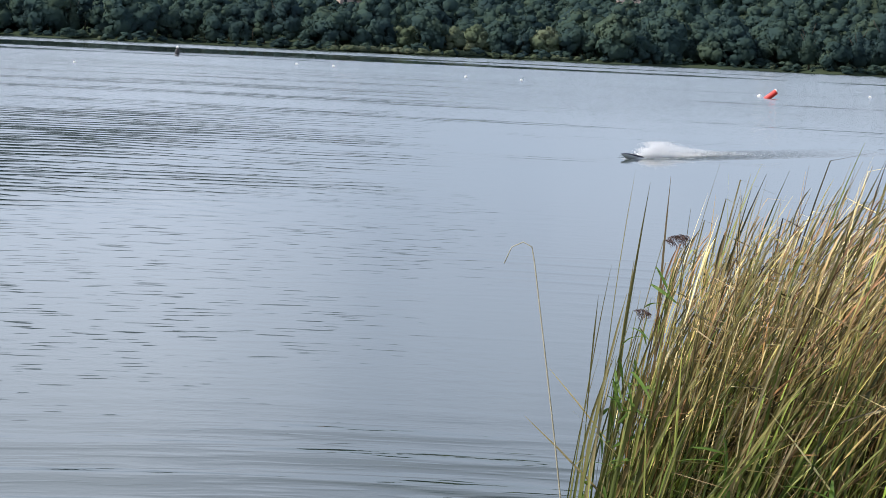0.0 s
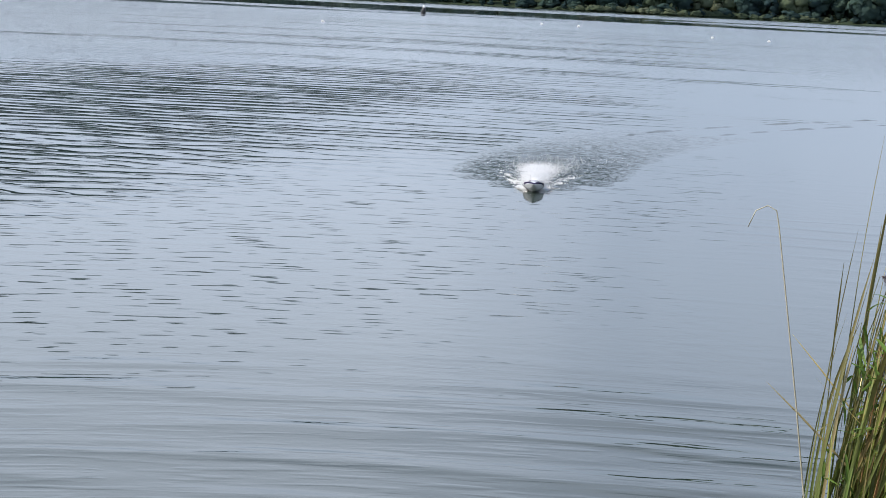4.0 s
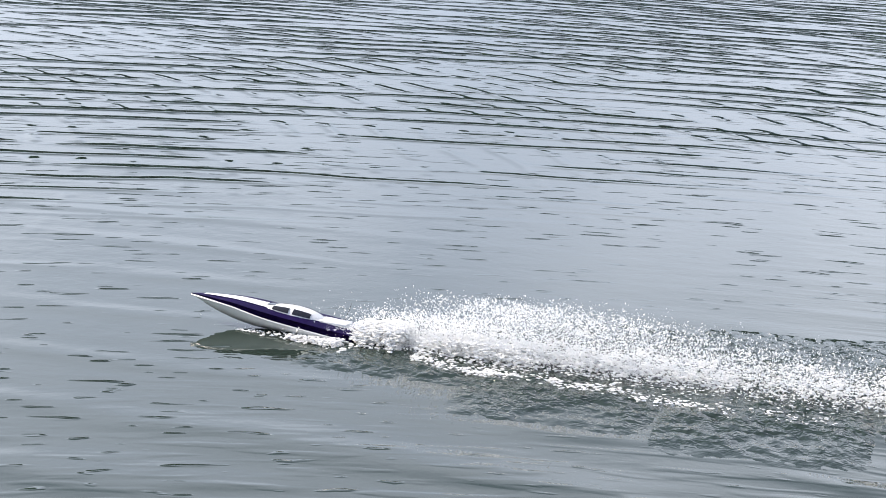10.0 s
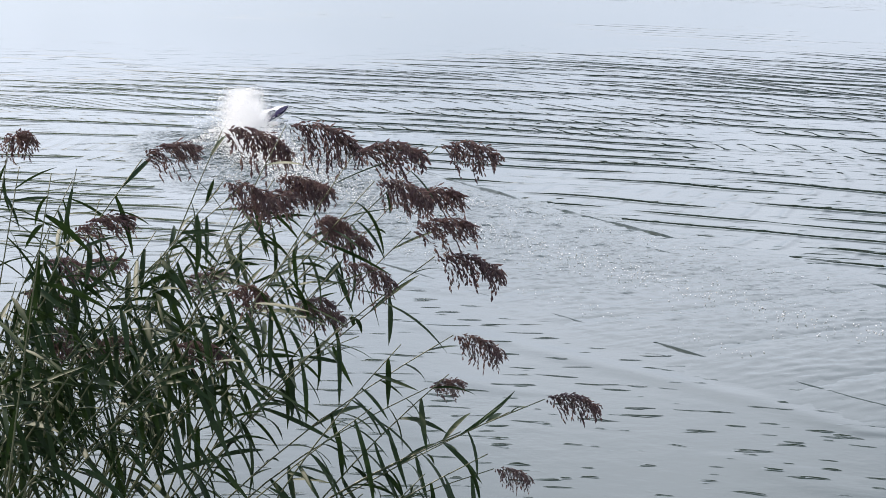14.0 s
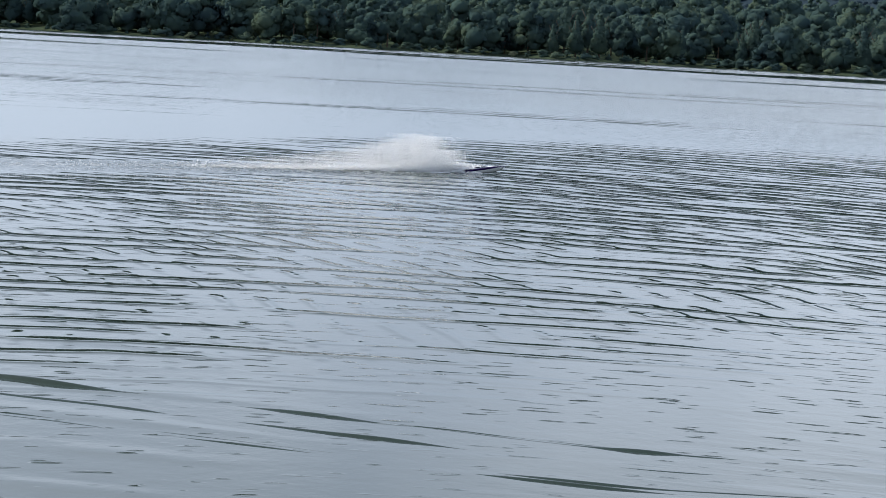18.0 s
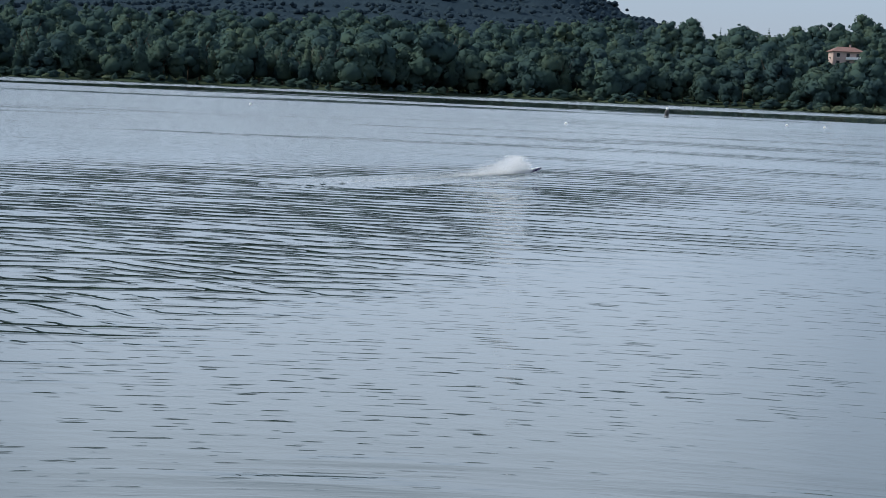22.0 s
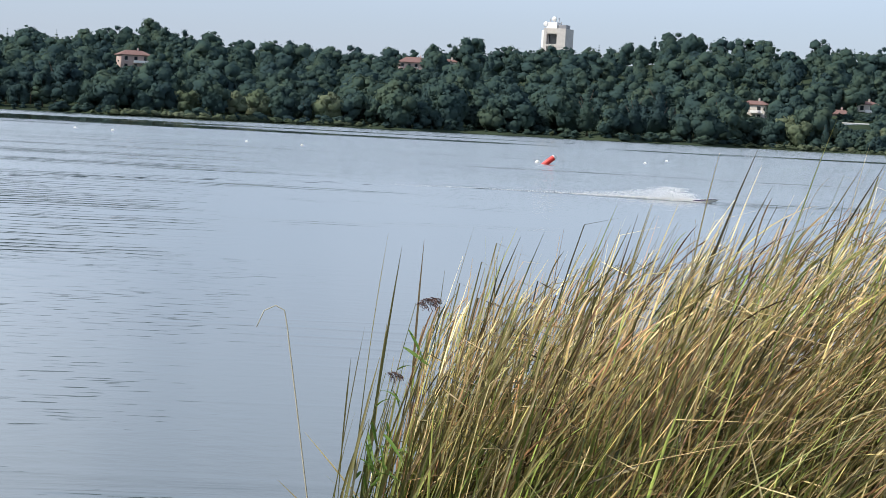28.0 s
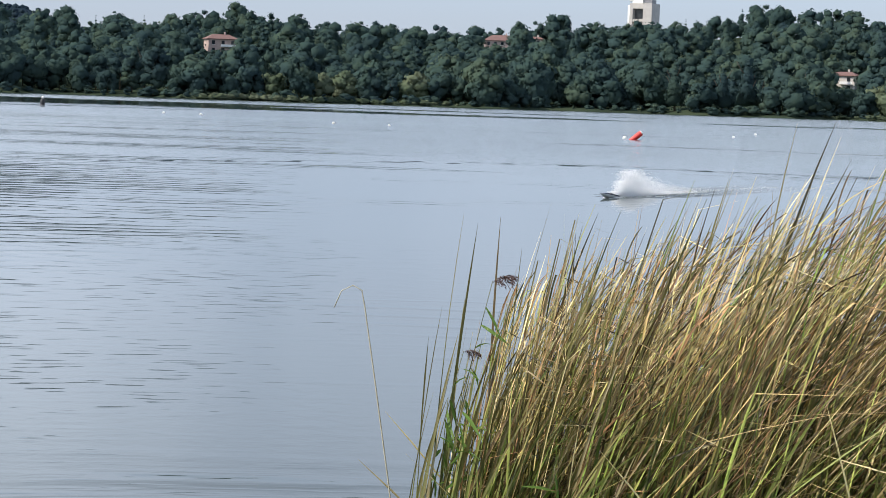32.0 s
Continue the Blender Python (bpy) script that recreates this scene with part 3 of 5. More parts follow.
def build_woods():
    rng = random.Random(7)
    kinds = []
    for i in range(7):
        h = (11, 13, 10, 14, 12, 17, 9)[i]
        w = (10, 11, 9.5, 8, 11.5, 7.5, 9.0)[i]
        shape = ("round", "round", "round", "tall", "round", "cone", "round")[i]
        v, f, o = crown_geometry(rng, h, w, 14, 64, shape)
        kinds.append((raw("crown", v, f, CROWN_HAZED, True, None, o), trunk_mesh(rng, h), h))
    pale = []
    for i in range(3):
        h, w = (9.5, 8.0, 7.0)[i], (8.5, 8.0, 7.5)[i]
        v, f, o = crown_geometry(rng, h, w, 14, 64)
        pale.append((raw("crown", v, f, CROWN_PALE, True, None, o), trunk_mesh(rng, h), h))
    # single trees along the shore
    az = -76.0
    count = 0
    while az < 18.0 and count < 290:
        row = count % 2
        d = shore(az) + 9 + row * 13 + rng.random() * 8
        light = -9.2 < az < -3.4 or (9.0 < az < 15.0 and rng.random() < 0.4) or rng.random() < 0.05
        crown, trunk, h = rng.choice(pale if light and rng.random() < 0.6 else kinds)
        s = 0.7 + 0.5 * rng.random()
        if light:
            s *= 0.85
        if -24.0 < az < -18.5:
            s *= 1.3
        p = polar(az, d)
        s = min(s, room_for(az, d, p.z) / h)
        if s > 0.2:
            t = thing("tree", "pale green willow tree on the far shore" if crown.materials[0] == CROWN_PALE else "dark green broad-leaved tree on the far shore", "tree",
                      Matrix.Translation(p) @ Matrix.Rotation(rng.random() * 6.28, 4, "Z") @ Matrix.Scale(s, 4), "trees along the far shore")
            part("trunk", trunk, BARK, t)
            part("crown", crown, None, t)
            count += 1
        az += 0.33
    # the woods behind, joined
    protos = []
    for i in range(11):
        shape = ("round", "round", "tall", "round", "cone", "round", "round", "tall", "round", "cone", "round")[i]
        v, f, o = crown_geometry(rng, 12.5, 11.0 if shape == "round" else 7.0, 10, 40, shape)
        protos.append((np.asarray(v), np.asarray(f), np.asarray(o)))
    woods, scrub = Grove(), Grove()
    d = 632.0
    while d < 990:
        gap = 10.0 / d * 57.3
        az = -78.0 + rng.random() * gap
        while az < 19.0:
            dd = d + (rng.random() - 0.5) * 18
            p = polar(az, dd)
            s = 0.62 + 0.62 * rng.random()
            if -24.5 < az < -18.5 and d < 700:
                s *= 1.3
            s = min(s, room_for(az, dd, p.z) / 12.5)
            if s > 0.0:
                s = max(s, 0.16)
                woods.add(rng.choice(protos), p, rng.random() * 6.283, max(s * rng.uniform(0.85, 1.15), 0.5), s)
            az += gap * (0.8 + 0.5 * rng.random())
        d += 21.0 + (d - 632) * 0.03
    az = -77.0
    while az < 18.0:  # shrubs and low growth down to the water
        s = 0.12 + 0.14 * rng.random()
        woods.add(rng.choice(protos), polar(az, shore(az) + 2.0 + 5 * rng.random()), rng.random() * 6.283, s * 1.8, s, 0.4)
        az += 0.22 + 0.3 * rng.random()
    for k in range(300):  # pale reeds and willow scrub at the water's edge
        az = rng.uniform(-9.5, -2.5) if k < 180 else rng.uniform(8.0, 15.5) if k < 270 else rng.uniform(-60, 16)
        s = 0.05 + 0.10 * rng.random()
        scrub.add(rng.choice(protos), polar(az, shore(az) + 0.6 + 2.5 * rng.random()), rng.random() * 6.283, s * 1.9, s, 0.2)
    tagged(new("shore_scrub", scrub.mesh("shore_scrub", CROWN_PALE)), "pale reeds and scrub along the far waterline", "scrub", kind="stuff")
    for a0, a1, far, floor in HOUSE_SPOTS:  # low growth below the houses
        for k in range(82):
            az = a0 - 0.15 + (a1 - a0 + 0.3) * rng.random()
            dd = shore(az) + 4 + (far - 5 - shore(az) - 4) * rng.random()
            p = polar(az, dd)
            s = min(0.42, room_for(az, dd, p.z) / 12.5) * (0.6 + 0.4 * rng.random())
            if k >= 70:  # trees behind the house
                dd = far + 9 + 7 * rng.random()
                p = polar(az, dd)
                s = min(0.45 + 0.35 * rng.random(), max(0.2, room_for(az, dd, p.z) / 12.5))
            if s >= 0.05:
                woods.add(rng.choice(protos), p, rng.random() * 6.283, max(s, 0.33), s, 0.3)
    tagged(new("woods", woods.mesh("woods", CROWN_HAZED)), "dense green broad-leaved woods on the hills behind the lake", "woods", kind="stuff")


# ---- buildings on the hills ----
PLASTER = mottled("plaster", [(0.46, 0.43, 0.39), (0.58, 0.55, 0.50)], 0.6, 0.85)
PLASTER_ROSE = mottled("rose_plaster", [(0.38, 0.29, 0.26), (0.47, 0.37, 0.33)], 0.6, 0.85)
CONCRETE = mottled("tower_concrete", [(0.40, 0.38, 0.36), (0.55, 0.53, 0.50)], 0.4, 0.85)
ROOF_TILE = mottled("roof_tiles", [(0.15, 0.085, 0.072), (0.23, 0.135, 0.115)], 1.2, 0.85)
GLASS_DARK = mottled("window_glass", [(0.02, 0.025, 0.03), (0.035, 0.04, 0.045)], 1.0, 0.1)
WHITE_PAINT = mottled("white_paint", [(0.74, 0.74, 0.72), (0.82, 0.82, 0.80)], 2.0, 0.4)
GREY_METAL = mottled("grey_metal", [(0.2, 0.2, 0.21), (0.3, 0.3, 0.31)], 2.0, 0.45, 0.0, 0.5, "", 0.7)


def facing(az, d, z, turn=0.0):
    """A pose at az and d whose -y side looks back at the camera, turned by some degrees."""
    return Matrix.Translation(polar(az, d, z)) @ Matrix.Rotation(radians(-az + turn), 4, "Z")


def house(az, d, el_base, width, storeys, wall, label, turn=12.0, roof_mat=None, flat=False):
    """A house with walls, windows with frames, a door and a hipped roof with eaves."""
    z = CAM_H + d * math.tan(radians(el_base))
    g = ground_z(az, d)
    HOUSE_SPOTS.append((az - math.degrees((width * 0.52) / d), az + math.degrees((width * 0.52) / d), d, el_base))
    t = thing("house", label, "house", facing(az, d, z, turn), "houses on the far hills")
    hgt, dep = 2.9 * storeys, width * 0.7
    foot = min(-0.5, g - z - 0.5)
    bm = bmesh.new()
    box(bm, -width / 2, width / 2, -dep / 2, dep / 2, foot, hgt, 0.03)
    part("wall", bm, wall, t, smooth=False)
    bm = bmesh.new()
    if flat:
        box(bm, -width / 2 - 0.3, width / 2 + 0.3, -dep / 2 - 0.3, dep / 2 + 0.3, hgt, hgt + 0.35, 0.03)
    else:
        o, rise = 0.7, width * 0.17
        lo = [bm.verts.new(c) for c in ((-width / 2 - o, -dep / 2 - o, hgt - 0.05), (width / 2 + o, -dep / 2 - o, hgt - 0.05), (width / 2 + o, dep / 2 + o, hgt - 0.05), (-width / 2 - o, dep / 2 + o, hgt - 0.05))]
        up = [bm.verts.new(v.co + Vector((0, 0, 0.18))) for v in lo]
        r0, r1 = bm.verts.new((-width * 0.28, 0, hgt + rise)), bm.verts.new((width * 0.28, 0, hgt + rise))
        bm.faces.new(lo[::-1])
        for i in range(4):
            bm.faces.new((lo[i], lo[(i + 1) % 4], up[(i + 1) % 4], up[i]))
        bm.faces.new((up[0], up[1], r1, r0))
        bm.faces.new((up[2], up[3], r0, r1))
        bm.faces.new((up[1], up[2], r1))
        bm.faces.new((up[3], up[0], r0))
    roof = part("roof", bm, roof_mat or ROOF_TILE, t, smooth=False)
    if not flat:
        bm = bmesh.new()
        box(bm, width * 0.12, width * 0.12 + 0.6, -0.3, 0.3, hgt + 0.6, hgt + width * 0.17 + 0.9, 0.03)
        part("chimney", bm, wall, roof, smooth=False)
    n = max(2, int(width / 3.0))
    for s in range(storeys):
        for i in range(n):
            x = -width / 2 + width * (i + 0.5) / n
            w = thing("window", "", "")
            w.parent = t
            bm = bmesh.new()
            box(bm, x - 0.62, x + 0.62, -dep / 2 - 0.05, -dep / 2 + 0.05, s * 2.9 + 0.85, s * 2.9 + 2.35)
            part("pane", bm, GLASS_DARK, w, smooth=False)
            bm = bmesh.new()
            box(bm, x - 0.72, x + 0.72, -dep / 2 - 0.16, -dep / 2 + 0.02, s * 2.9 + 0.72, s * 2.9 + 0.85)
            part("sill", bm, WHITE_PAINT, w, smooth=False)
    if storeys > 1:
        bm = bmesh.new()
        box(bm, -width * 0.1, width * 0.42, -dep / 2 - 1.3, -dep / 2, 2.75, 2.92, 0.02)
        bal = part("balcony", bm, PLASTER, t, smooth=False)
        bm = bmesh.new()
        box(bm, -width * 0.1, width * 0.42, -dep / 2 - 1.3, -dep / 2 - 1.22, 2.92, 3.8, 0.02)
        part("balustrade", bm, WHITE_PAINT, bal, smooth=False)
    return t


def tower(az, d):
    """The tall concrete tower on the ridge, with a recessed bay, a stair shaft and roof plant."""
    z = CAM_H + d * math.tan(radians(1.75))
    k = d * math.tan(radians(1)) # metres in a degree
    t = thing("tower_block", "tall pale concrete tower with recessed openings on the wooded ridge", "tower", facing(az, d, z, -22.0))
    w, dep, h = 0.66 * k, 0.6 * k, 1.06 * k
    bm = bmesh.new()
    for x0, x1 in ((-w / 2, -w * 0.36), (w * 0.10, w / 2)):
        box(bm, x0, x1, -dep / 2, dep / 2, -8, h, 0.05)
    box(bm, -w * 0.36, w * 0.10, -dep / 2 + 2.2, dep / 2, -8, h, 0.05)
    part("wall", bm, CONCRETE, t, smooth=False)
    for i, (z0, z1) in enumerate(((h * 0.30, h * 0.40), (h * 0.52, h * 0.58), (h * 0.86, h))):
        bm = bmesh.new()
        box(bm, -w * 0.36, w * 0.10, -dep / 2 + 0.1, -dep / 2 + 2.2, z0, z1, 0.04)
        part("lintel", bm, PLASTER, t, smooth=False)
    for z0, z1 in ((h * 0.40, h * 0.52), (h * 0.58, h * 0.86)):
        bm = bmesh.new()
        box(bm, -w * 0.32, w * 0.06, -dep / 2 + 2.05, -dep / 2 + 2.3, z0 + 0.3, z1 - 0.3)
        part("window", bm, GLASS_DARK, t, "dark recessed glazing", smooth=False)
    bm = bmesh.new()
    lathe(bm, [(w * 0.09, -8), (w * 0.09, h * 0.92), (w * 0.07, h * 0.95)], 14, Matrix.Translation((-w * 0.60, -dep * 0.2, 0)))
    part("stair_shaft", bm, WHITE_PAINT, t, "white round stair shaft")
    bm = bmesh.new()
    box(bm, -w * 0.46, w * 0.02, -dep * 0.3, dep * 0.2, h, h + w * 0.26, 0.05)
    part("plant_room", bm, WHITE_PAINT, t, smooth=False)
    bm = bmesh.new()
    box(bm, w * 0.06, w * 0.42, -dep * 0.25, dep * 0.25, h, h + w * 0.16, 0.05)
    part("tank", bm, GREY_METAL, t, "dark roof tank", smooth=False)
    for x, hh in ((-0.4, 0.42), (-0.16, 0.5), (-0.02, 0.46), (0.1, 0.3)):
        bm = bmesh.new()
        lathe(bm, [(0.25, h), (0.25, h + w * hh)], 8, Matrix.Translation((w * x, 0, 0)))
        part("antenna", bm, GREY_METAL, t)
    for x, zz in ((-0.5, 0.18), (-0.12, 0.40)):
        bm = bmesh.new()
        lathe(bm, [(0.1, -0.4), (0.9, -0.3), (1.2, 0.0), (0.9, 0.2)], 14, Matrix.Translation((w * x, -dep * 0.3, h + w * zz)) @ Matrix.Rotation(radians(90), 4, "X"))
        part("dish", bm, WHITE_PAINT, t)


tower(2.92, 960.0)
house(-8.9, 800.0, 1.02, 11.5, 2, PLASTER_ROSE, "two-storey rose house with a red tiled roof among trees", 14)
house(-1.05, 905.0, 1.47, 15.0, 1, PLASTER_ROSE, "long low house with a red tiled roof on the ridge", 4)
house(-0.1, 925.0, 1.55, 7.0, 1, PLASTER, "small pale house with a tiled roof on the ridge", -10)
house(8.5, 730.0, 0.52, 8.5, 2, PLASTER, "pale two-storey villa with a red tiled roof", -16)
house(10.75, 720.0, 0.60, 9.0, 1, PLASTER_ROSE, "low house with an ochre tiled roof", 6)
house(11.5, 735.0, 0.68, 7.0, 2, PLASTER, "white villa with a red tiled roof on the slope", 10)
house(11.35, 690.0, 0.34, 10.0, 1, WHITE_PAINT, "white flat-roofed house on the slope", 5, WHITE_PAINT, True)
house(12.4, 735.0, 0.60, 7.5, 1, PLASTER, "low pale house with a tiled roof on the slope", -8)
house(14.05, 700.0, 0.36, 8.5, 1, PLASTER_ROSE, "low rose house with a tiled roof near the shore", 10)
house(13.1, 725.0, 0.55, 9.0, 2, WHITE_PAINT, "white villa with a red tiled roof near the shore", 8)
house(13.9, 715.0, 0.60, 8.0, 2, PLASTER, "pale villa with an orange tiled roof", -12)
house(14.6, 740.0, 0.70, 10.0, 2, PLASTER_ROSE, "rose villa with an orange tiled roof", 12)
house(12.9, 672.0, 0.18, 9.0, 1, WHITE_PAINT, "white modern house with a flat roof", 4, WHITE_PAINT, True)
house(14.3, 905.0, 2.35, 10.0, 1, PLASTER_ROSE, "rose house on top of the ridge", 0)
build_woods()

# ---- buoys and floats ----
RED_PVC = mottled("red_pvc", [(0.55, 0.035, 0.03), (0.66, 0.06, 0.045)], 3.0, 0.35)
BLACK_PLASTIC = mottled("black_plastic", [(0.012, 0.012, 0.014), (0.03, 0.03, 0.032)], 5.0, 0.4)


def racing_buoy(x, y):
    """A red inflatable cylinder that leans over, with white ends and a tether float."""
    t = thing("racing_buoy", "leaning red inflatable cylinder buoy with pale ends", "buoy", Matrix.Translation((x - 0.3, y, 0.05)) @ Matrix.Rotation(radians(50), 4, "Y") @ Matrix.Scale(0.62, 4))
    bm = bmesh.new()
    lathe(bm, [(0.20, -0.5), (0.29, -0.42), (0.30, 0.0), (0.30, 1.0), (0.29, 1.1)], 24)
    part("body", bm, RED_PVC, t)
    bm = bmesh.new()
    lathe(bm, [(0.29, 1.105), (0.25, 1.19), (0.15, 1.24), (0.03, 1.25)], 24)
    part("cap", bm, WHITE_PAINT, t, "pale rounded cap")
    for z in (0.12, 0.52):
        bm = bmesh.new()
        lathe(bm, [(0.301, z), (0.312, z + 0.02), (0.312, z + 0.05), (0.301, z + 0.07)], 24)
        part("band", bm, RED_PVC, t)
    bm = bmesh.new()
    lathe(bm, [(0.01, 1.25), (0.03, 1.26), (0.03, 1.32), (0.01, 1.33)], 8)
    part("valve", bm, BLACK_PLASTIC, t)


def marker_buoy(x, y, h, r, lean):
    t = thing("marker_buoy", "dark marker buoy with a pale top, floating upright", "buoy", Matrix.Translation((x, y, 0)) @ Matrix.Rotation(radians(lean), 4, "Y"))
    bm = bmesh.new()
    lathe(bm, [(r * 0.5, -0.3), (r, -0.15), (r, h * 0.55), (r * 0.7, h * 0.7), (r * 0.45, h * 0.75)], 18)
    part("body", bm, BLACK_PLASTIC, t)
    bm = bmesh.new()
    lathe(bm, [(r * 0.5, h * 0.755), (r * 0.6, h * 0.8), (r * 0.55, h * 0.95), (r * 0.2, h)], 18)
    part("top", bm, WHITE_PAINT, t, "pale rounded top")
    bm = bmesh.new()
    lathe(bm, [(r * 1.005, 0.02), (r * 1.03, 0.05), (r * 1.03, 0.12), (r * 1.005, 0.15)], 18)
    part("collar", bm, GREY_METAL, t)


def float_ball(x, y, r):
    bm = bmesh.new()
    lathe(bm, [(r * 0.35, -r * 0.7), (r * 0.85, -r * 0.4), (r, 0.0), (r * 0.85, r * 0.5), (r * 0.45, r * 0.85), (r * 0.12, r * 0.95)], 14)
    me = finish(bm, "float")
    me.materials.append(WHITE_PAINT)
    ob = tagged(new("float", me), "small white lane float on the water", "float", "lane floats")
    ob.location = (x, y, 0.02)
    bm = bmesh.new()
    lathe(bm, [(r * 0.12, r * 0.9), (r * 0.12, r * 1.25), (r * 0.05, r * 1.3)], 8)
    part("eyelet", bm, GREY_METAL, ob)


racing_buoy(7.0, 139.0)
marker_buoy(-57.0, 233.0, 1.15, 0.27, 4.0)
for fx, fy, fr in ((-44.0, 148.0, 0.13), (-33.0, 199.7, 0.16), (-16.8, 169.3, 0.14), (6.3, 143.0, 0.17), (-37.5, 204.0, 0.15), (-11.9, 165.6, 0.13), (-81.0, 170.5, 0.14), (16.0, 165.0, 0.13), (20.0, 186.0, 0.14)):
    float_ball(fx, fy, fr)
sv, sf = tube([(0, 0, -0.3), (0.01, 0, 0.12), (-0.06, 0.02, 0.22)], 0.02, 0.012, 6)
stake = tagged(new("stake", raw("stake", [tuple(p) for p in sv], sf, BARK, True)), "thin dark wooden stake standing in the lake", "stake")
stake.location = (-56.8, 20.0, 0)

# ---- reeds ----
def blade_geometry(rng, base, length, width, lean_dir, k1, k2, side, fold=0.0, segments=7, fold_from=0.72, twist=0.0):
    """A long leaf with a folded midrib that twists along its length: rows of three vertices; fold breaks the tip over."""
    v, f, uv = [], [], []
    p = Vector(base)
    d = Vector((lean_dir.x * k1, lean_dir.y * k1, 1.0)).normalized()
    heading = math.atan2(side.y, side.x)
    broken = False
    for i in range(segments + 1):
        q = i / segments
        w = width * (0.72 + 0.8 * q if q < 0.35 else 1.0 - 0.12 * q if q < 0.80 else 0.9 * (1 - ((q - 0.80) / 0.20) ** 1.8)) * 0.5
        w = max(w, 0.0006)
        a = heading + twist * q
        s = Vector((math.cos(a), math.sin(a), 0))
        s = (s - d * s.dot(d)).normalized()
        n = d.cross(s).normalized()
        v.extend([tuple(p - s * w), tuple(p + n * w * 0.45), tuple(p + s * w)])
        uv.extend([(0, q), (0.5, q), (1, q)])
        if i:
            a = (i - 1) * 3
            f.extend([(a, a + 1, a + 4, a + 3), (a + 1, a + 2, a + 5, a + 4)])
        bend = k2 / segments * (0.3 + 1.4 * q)
        d = (d + Vector((lean_dir.x, lean_dir.y, -0.15)) * bend).normalized()
        if fold and q > fold_from and not broken:
            broken = True
            d = (d + Vector((lean_dir.x * 0.9 + rng.gauss(0, 0.2), lean_dir.y * 0.5 + rng.gauss(0, 0.3), -0.9)) * fold * 2.6).normalized()
        p = p + d * (length / segments)
    return v, f, uv


def joined(pieces, name, mat):
    vs, fs, us, k = [], [], [], 0
    for v, f, uv in pieces:
        vs.extend(v)
        us.extend(uv)
        fs.extend(tuple(k + t for t in q) for q in f)
        k += len(v)
    return raw(name, vs, fs, mat, True, us)


def bed_z(x, y):
    return ground_z(math.degrees(math.atan2(x, y)), math.hypot(x, y))


WIND = Vector((0.97, 0.1, 0.0))


def rise(k1, k2, n=8):
    """How high a leaning, bending blade of length 1 reaches."""
    dx, dz = k1 / math.hypot(k1, 1.0), 1.0 / math.hypot(k1, 1.0)
    z = 0.0
    for i in range(n):
        bend = k2 / n * (0.3 + 1.4 * i / n)
        dx, dz = dx + bend, dz - 0.15 * bend
        s = math.hypot(dx, dz)
        dx, dz = dx / s, dz / s
        z += dz / n
    return max(0.45, z)


